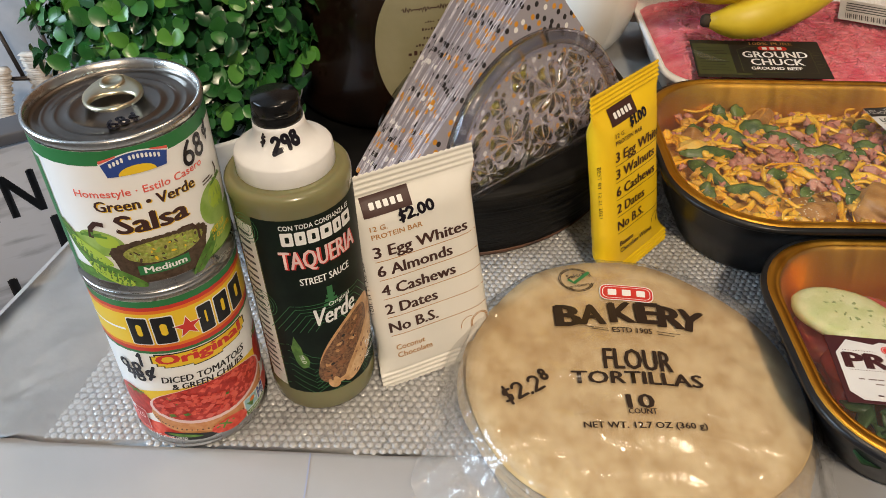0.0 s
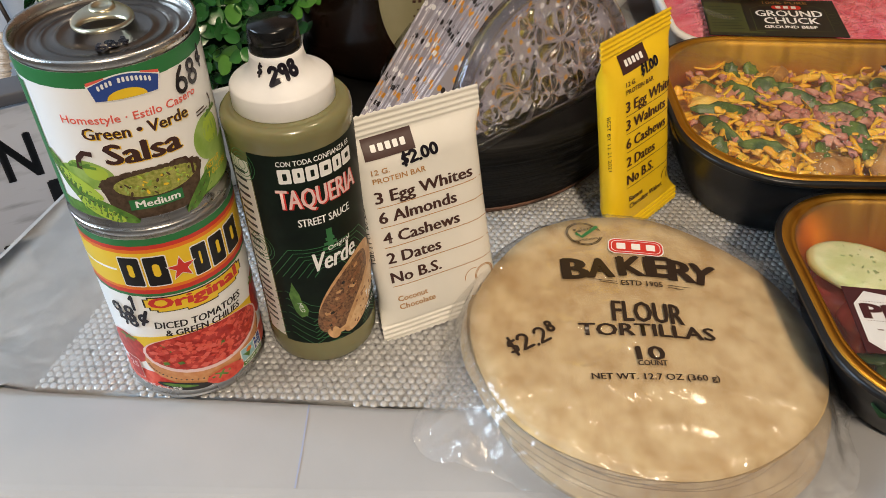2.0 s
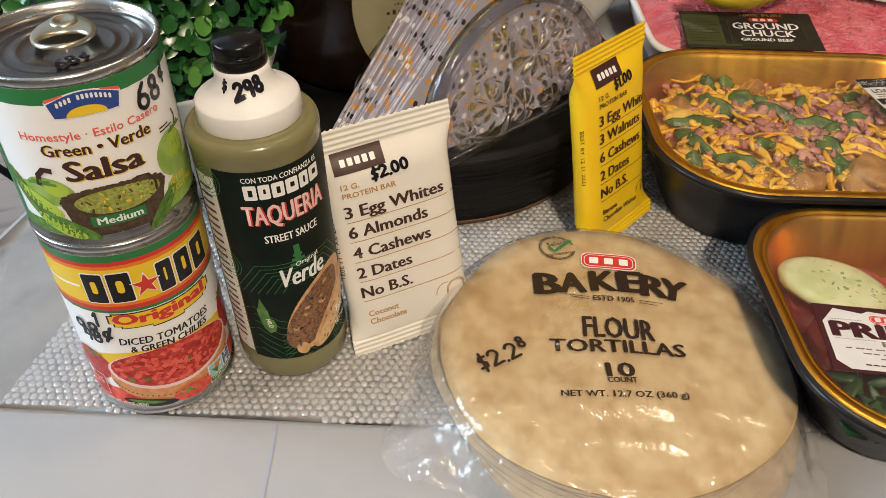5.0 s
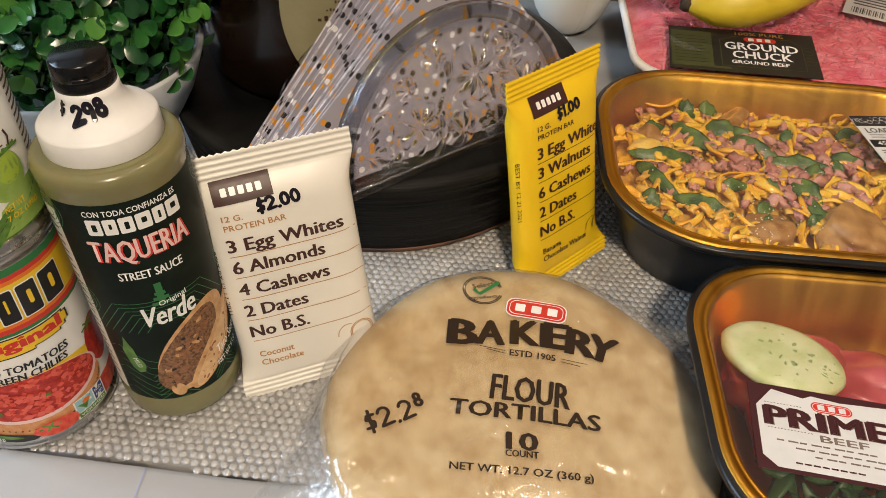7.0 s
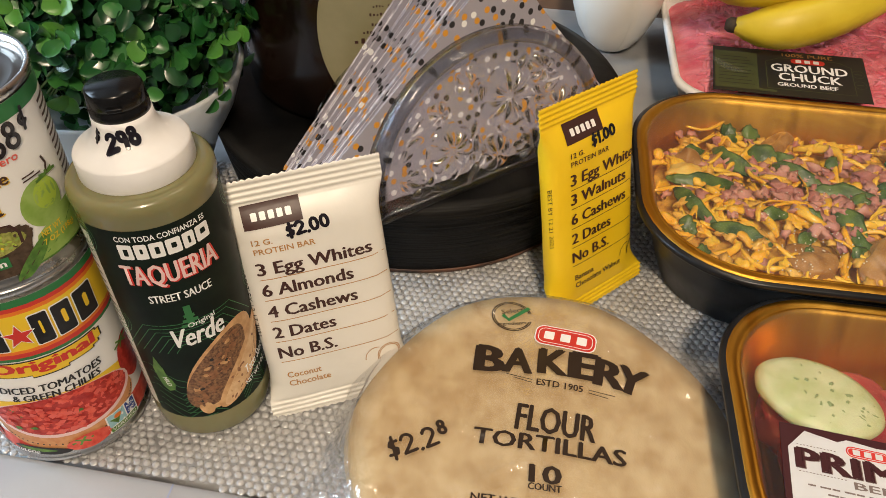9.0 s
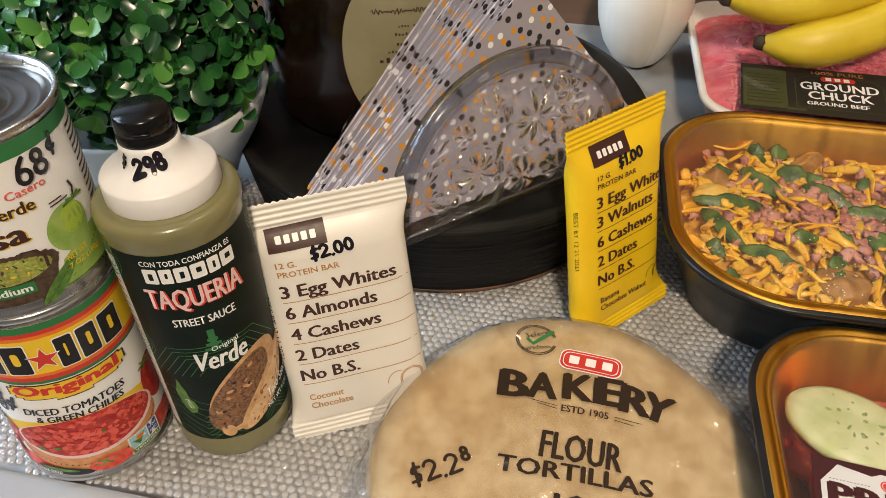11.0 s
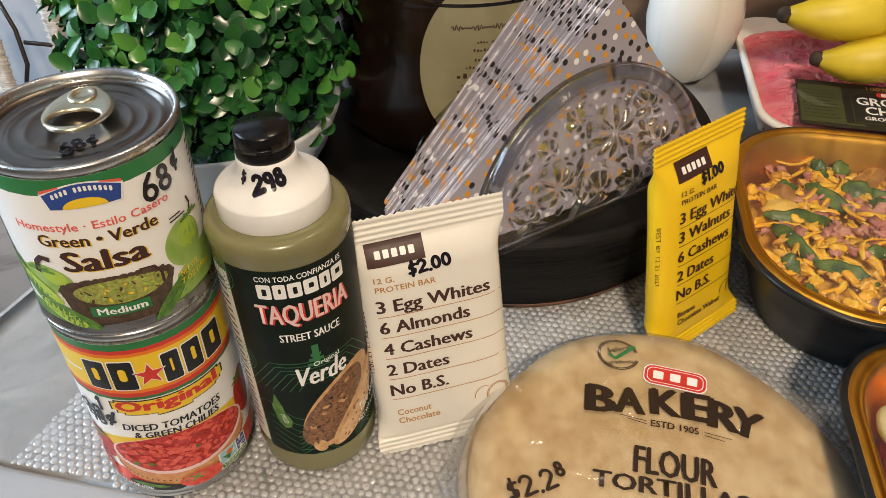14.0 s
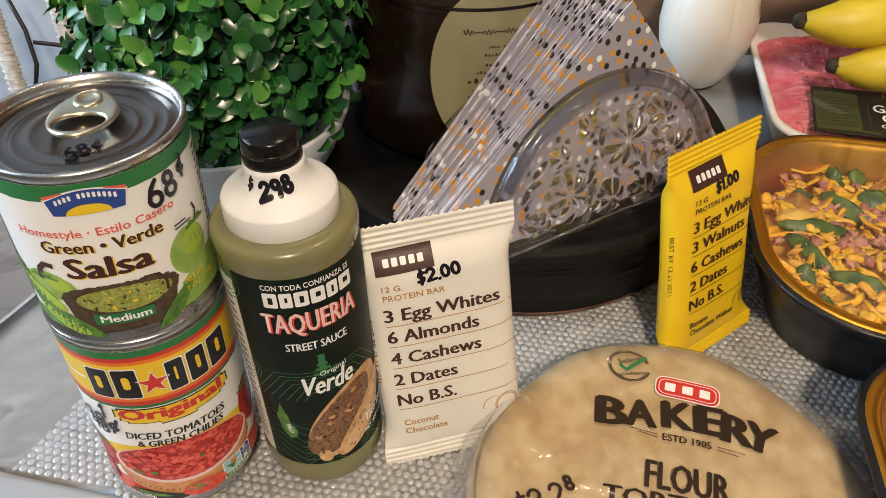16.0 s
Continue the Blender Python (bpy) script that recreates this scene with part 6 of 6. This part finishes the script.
# ---------- white vase ----------
CERAMIC = paint("white_ceramic", (0.74, 0.70, 0.63), (0.78, 0.74, 0.67), 14, 0.28, coat=0.2)
bm = bmesh.new()
vase = thing("white_vase", pose(0.1525, 0.7300, 0.0012, 0, 0, 20), "glossy white bulb-shaped ceramic vase on the counter", "vase")
lathe(bm, [(0, 0.002), (0.009, 0.0), (0.013, 0.001), (0.022, 0.008), (0.031, 0.022), (0.0375, 0.040), (0.0402, 0.056), (0.0398, 0.070), (0.036, 0.086), (0.028, 0.104), (0.020, 0.120)], 120)
for v in bm.verts:
    a = math.atan2(v.co.x, -v.co.y)
    k = 1 - 0.035 * math.exp(-(math.sin(2.5 * a) / 0.09) ** 2)
    v.co.x *= k
    v.co.y *= k
part("body", bm, CERAMIC, vase, "lobed white bulb")
bm = bmesh.new()
lathe(bm, [(0.020, 0.1195), (0.0165, 0.130), (0.0165, 0.142), (0.019, 0.156), (0.0175, 0.157), (0.014, 0.142), (0.0, 0.13)], 60)
part("neck", bm, CERAMIC, vase, "narrow flared neck")

# ---------- ground beef pack and bananas ----------
FOAM = paint("white_foam", (0.78, 0.77, 0.74), (0.82, 0.81, 0.79), 90, 0.6, bump=0.05, bump_scale=400)
MINCE = paint("ground_beef", (0.60, 0.065, 0.11), (0.75, 0.22, 0.26), 60, 0.42, sss=0.12, bump=0.2, bump_scale=220)
FX, FY, FHX, FHY = 0.3250, 0.6740, 0.1350, 0.0990
pack = thing("ground_beef_tray", pose(FX, FY, 0.0012), "white foam tray of raw ground beef wrapped in film", "meat tray")
bm = bmesh.new()


def fl(d, z):
    return [(x, y, z) for x, y in rrect(0, 0, FHX - d, FHY - d, 0.03, 8)]


loft(bm, [fl(0.024, 0.0), fl(0.020, 0.002), fl(0.003, 0.040), fl(0.0, 0.043), fl(0.0015, 0.0455), fl(0.005, 0.0455), fl(0.020, 0.012), fl(0.03, 0.008)], close_first=True, close_last=True)
part("foam_tray", bm, FOAM, pack, "white foam tray")


def mince_top(x, y):
    e = (abs(x) / (FHX - 0.012)) ** 5 + (abs(y) / (FHY - 0.012)) ** 5
    return 0.0495 + 0.003 * noise.noise(Vector((x * 20, y * 20, 8))) - 0.009 * min(e, 2.0) ** 1.5


bm = bmesh.new()
n = 120
g = []
for i in range(n + 1):
    row = []
    for j in range(n + 1):
        x, y = (FHX - 0.0085) * (i / n * 2 - 1), (FHY - 0.0085) * (j / n * 2 - 1)
        lump = 0.0012 * noise.noise(Vector((x * 190, y * 190, 1))) + 0.0008 * noise.noise(Vector((x * 420, y * 420, 6)))
        row.append(bm.verts.new((x, y, mince_top(x, y) - 0.0004 + lump)))
    g.append(row)
for i in range(n):
    for j in range(n):
        bm.faces.new((g[i][j], g[i + 1][j], g[i + 1][j + 1], g[i][j + 1]))
part("mince_bed", bm, MINCE, pack)
verts, faces = [], []
bm = bmesh.new()
rm = random.Random(31)
for k in range(900):
    x, y = rm.uniform(-1, 1) * (FHX - 0.024), rm.uniform(-1, 0.75) * (FHY - 0.014)
    a, ln = rm.uniform(-0.6, 0.6) + (1.57 if rm.random() < 0.4 else 0), rm.uniform(0.007, 0.016)
    c = rm.uniform(-1, 1) * 40
    pts = []
    for q in (-0.5, -0.2, 0.1, 0.5):
        s = ln * q
        px, py = x + s * math.cos(a) - c * s * s * math.sin(a), y + s * math.sin(a) + c * s * s * math.cos(a)
        px, py = max(-FHX + 0.02, min(FHX - 0.02, px)), max(-FHY + 0.02, min(FHY - 0.02, py))
        pts.append((px, py, mince_top(px, py) + rm.uniform(-0.0016, 0.0001)))
    tube(bm, pts, [0.0010, 0.0019, 0.0018, 0.0010], 6)
ob = part("mince_strands", bm, MINCE, pack)
tagged(ob, kind="stuff")
bm = bmesh.new()
loft(bm, [[(x, y, 0.046) for x, y in rrect(0, 0, FHX - 0.003, FHY - 0.003, 0.03, 8)], [(x, y, 0.0525) for x, y in rrect(0, 0, FHX - 0.03, FHY - 0.03, 0.03, 8)]], close_last=True)
part("wrap_film", bm, film("cling_film", 0.12, rough=0.1, haze=0.04, bump=0.5, bump_scale=30), pack, "clear cling film")


def chuck_label(p):
    w, h = 0.094, 0.060
    p.rect(-0.014, w, 0, h, 0)
    p.rect(-0.0125, 0.018, 0.004, 0.054, 4, 0.0001)
    for k in range(9):
        p.rect(-0.010, 0.015 - 0.002 * (k % 3), 0.010 + 0.0045 * k, 0.0108 + 0.0045 * k, 0, 0.0002)
    p.line([(0.024, 0.008), (0.084, 0.008), (0.084, 0.044), (0.076, 0.050), (0.034, 0.050), (0.024, 0.044), (0.024, 0.008)], 0.0007, 4, 0.0001)
    p.text("100% PURE", 0.036, 0.0525, 0.036, 0.0046, 3, 0.0002, 0.012)
    p.round_bar(0.042, 0.066, 0.0435, 0.0502, 2, 0.0002)
    for q in range(3):
        p.round_bar(0.0455 + 0.0062 * q, 0.0495 + 0.0062 * q, 0.0448, 0.0490, 1, 0.0003, r=0.0006)
    p.text("GROUND", 0.0275, 0.0315, 0.0530, 0.0100, 1, 0.0002, 0.025)
    p.text("CHUCK", 0.0325, 0.0195, 0.0430, 0.0100, 1, 0.0002, 0.025)
    p.text("GROUND BEEF", 0.0310, 0.0120, 0.0410, 0.0044, 1, 0.0002, 0.03)
    for k in range(2):
        p.line(ring_pts(0.0880, 0.022 + 0.014 * k, 0.0042, 0.0050, 0, 360, 16), 0.0004, 4, 0.0002)
        p.rect(0.0855, 0.0905, 0.0215 + 0.014 * k, 0.0225 + 0.014 * k, 4, 0.0002)
    p.rect(0.018, 0.030, 0.003, 0.0060, 4, 0.0002)


ck = card("ground_beef_label", pose(0.2304, 0.5813, 0.0512, 3.7, -2.8, -5.7), 0.094, 0.060, 0.014, "dark green and black label on the ground beef pack", "label", chuck_label, [DARK_CARD, WHITE, RED, GOLD_PRINT, flat("olive_print", (0.06, 0.07, 0.03))], DARK_CARD)


def price_sticker(p):
    p.rect(0, 0.07, 0, 0.05, 0)
    for k in range(34):
        p.rect(0.006 + 0.0017 * k, 0.0064 + 0.0017 * k + 0.0004 * (k % 3), 0.004, 0.016, 1, 0.0001)
    for k in range(4):
        p.rect(0.006, 0.05 - 0.006 * (k % 2), 0.022 + 0.006 * k, 0.0245 + 0.006 * k, 1, 0.0001)


card("price_sticker", pose(0.372, 0.6900, 0.0560, 0, 0, -24), 0.07, 0.05, 0, "white price sticker with bar code on the film", "label", price_sticker, [CARD, INK], CARD)

BANANA = paint("banana_skin", (0.58, 0.42, 0.018), (0.72, 0.56, 0.04), 22, 0.42, bump=0.06, bump_scale=90, detail=5)
BANANA_TIP = paint("banana_tip", (0.03, 0.022, 0.018), (0.07, 0.05, 0.03), 200, 0.8)
bunch = thing("banana_bunch", pose(0, 0, 0), "bunch of ripe yellow bananas lying on the ground beef pack", "bananas")


def banana(p0, p1, p2, r):
    pts, rad = [], []
    a, b, c = Vector(p0), Vector(p1), Vector(p2)
    prof = [0.28, 0.55, 0.8, 0.93, 1, 1, 1, 1, 0.98, 0.95, 0.9, 0.8, 0.6, 0.36, 0.3]
    for i in range(15):
        t = i / 14
        pts.append(a * (1 - t) ** 2 + b * 2 * t * (1 - t) + c * t * t)
        rad.append(r * prof[i])
    bm = bmesh.new()
    n = 20
    side = None
    rings = []
    for i, q in enumerate(pts):
        d = (pts[min(i + 1, 14)] - pts[max(i - 1, 0)]).normalized()
        side = (side or d.orthogonal()).copy()
        side = (side - d * side.dot(d)).normalized()
        up = d.cross(side)
        rings.append([bm.verts.new(q + rad[i] * (1 + 0.045 * math.cos(5 * 2 * math.pi * k / n)) * (math.cos(2 * math.pi * k / n) * side + math.sin(2 * math.pi * k / n) * up)) for k in range(n)])
    for u_, v_ in zip(rings, rings[1:]):
        for k in range(n):
            bm.faces.new((u_[k], u_[(k + 1) % n], v_[(k + 1) % n], v_[k]))
    bm.faces.new(rings[0][::-1]), bm.faces.new(rings[-1])
    bmesh.ops.recalc_face_normals(bm, faces=bm.faces)
    ob = part("banana", bm, BANANA, bunch)
    bm = bmesh.new()
    d = (pts[0] - pts[1]).normalized()
    tube(bm, [pts[0] - d * 0.002, pts[0] + d * 0.002, pts[0] + d * 0.005], [r * 0.33, r * 0.33, r * 0.22], 10)
    part("tip", bm, BANANA_TIP, ob, "dark dried blossom end")


banana((0.2285, 0.6280, 0.0790), (0.300, 0.618, 0.076), (0.385, 0.690, 0.138), 0.0175)
banana((0.1990, 0.6380, 0.1060), (0.280, 0.640, 0.100), (0.385, 0.705, 0.150), 0.0185)
banana((0.1950, 0.6750, 0.1180), (0.265, 0.690, 0.128), (0.385, 0.730, 0.165), 0.0180)
banana((0.2350, 0.7100, 0.0800), (0.310, 0.725, 0.090), (0.400, 0.735, 0.150), 0.0180)
bm = bmesh.new()
tube(bm, [(0.375, 0.69, 0.132), (0.405, 0.712, 0.155), (0.43, 0.73, 0.18)], [0.014, 0.012, 0.009], 10)
part("stem", bm, BANANA, bunch, "joined stalk of the bunch")

# ---------- beyond the counter's left end: sign board and wicker chair ----------
SIGN = paint("whitewashed_board", (0.50, 0.52, 0.57), (0.24, 0.25, 0.28), 14, 0.7, stretch=(1, 5, 5), low=0.52, high=0.75)
STRIP = paint("dark_ledge", (0.09, 0.09, 0.1), rough=0.6)
ROPE = paint("woven_rope", (0.52, 0.44, 0.36), (0.68, 0.62, 0.55), 120, 0.85)
WIRE = paint("dark_wire", (0.05, 0.04, 0.035), rough=0.45, metal=0.6)
SEAT = paint("grey_chair_fabric", (0.36, 0.38, 0.42), (0.44, 0.45, 0.48), 30, 0.8)
sign = thing("letter_sign", pose(-0.4360, 0.6580, -0.1340, 0, 0, 32), "whitewashed wooden board with black painted letters", "sign")
bm = bmesh.new()
box(bm, -0.16, 0.14, 0.0, 0.014, -0.20, 0.055, 0.002)
part("board", bm, SIGN, sign)
bm = bmesh.new()
box(bm, -0.17, 0.15, -0.006, 0.030, 0.057, 0.070, 0.002)
part("ledge", bm, STRIP, sign, "dark top ledge")
for ch, x, y, w, h in (("N", -0.012, -0.030, 0.032, 0.052), ("", -0.036, -0.030, 0.010, 0.052), ("", 0.034, -0.026, 0.012, 0.052), ("F", 0.022, -0.085, 0.026, 0.044), ("", 0.056, -0.085, 0.034, 0.040), ("L", -0.042, -0.150, 0.026, 0.044), ("", 0.0, -0.150, 0.010, 0.010)):
    p = Print(0.05)
    if ch:
        p.text(ch, x, y, w, h, 0, 0, 0.03)
    else:
        p.rect(x, x + w, y, y + h, 0)
    part("letter", p.lay(lambda x, y, z: Vector((x, -0.0008, y))), INK, sign, "worn black painted letter", smooth=False)

chair = thing("wicker_chair", pose(0, 0, 0), "grey chair with woven rope strips and wire frame", "chair")
bm = bmesh.new()
box(bm, -0.95, -0.40, 0.99, 1.03, -0.93, 0.10, 0.01)
part("backrest", bm, SEAT, chair, "grey padded back")
for a_, b_, r_ in (((-0.470, 0.962, -0.06), (-0.490, 0.915, -0.140), 0.012), ((-0.515, 0.912, -0.105), (-0.505, 0.900, -0.150), 0.016), ((-0.545, 0.890, -0.115), (-0.548, 0.855, -0.185), 0.013), ((-0.618, 0.945, -0.04), (-0.575, 0.890, -0.175), 0.014), ((-0.668, 0.890, -0.075), (-0.630, 0.840, -0.185), 0.013)):
    bm = bmesh.new()
    pa, pb = Vector(a_), Vector(b_)
    n = int((pb - pa).length / 0.0028)
    for i in range(n):
        c_ = pa + (pb - pa) * (i + 0.5) / n
        blob(bm, c_ + Vector((0.001 * math.sin(i * 2.4), 0, 0)), r_ * 1.1, r_ * 0.6, 0.0022, i, 0.25, 1)
    part("rope_strip", bm, ROPE, chair, "pale woven rope")
for pts in ([(-0.56, 0.93, -0.06), (-0.530, 0.905, -0.135)], [(-0.513, 0.945, -0.07), (-0.490, 0.918, -0.132)], [(-0.66, 0.91, -0.06), (-0.635, 0.895, -0.105), (-0.625, 0.882, -0.145), (-0.628, 0.87, -0.17)], [(-0.628, 0.893, -0.12), (-0.570, 0.92, -0.135)], [(-0.56, 0.885, -0.128), (-0.49, 0.915, -0.140)]):
    bm = bmesh.new()
    tube(bm, pts, 0.0028, 8)
    part("wire", bm, WIRE, chair, "dark metal rod")
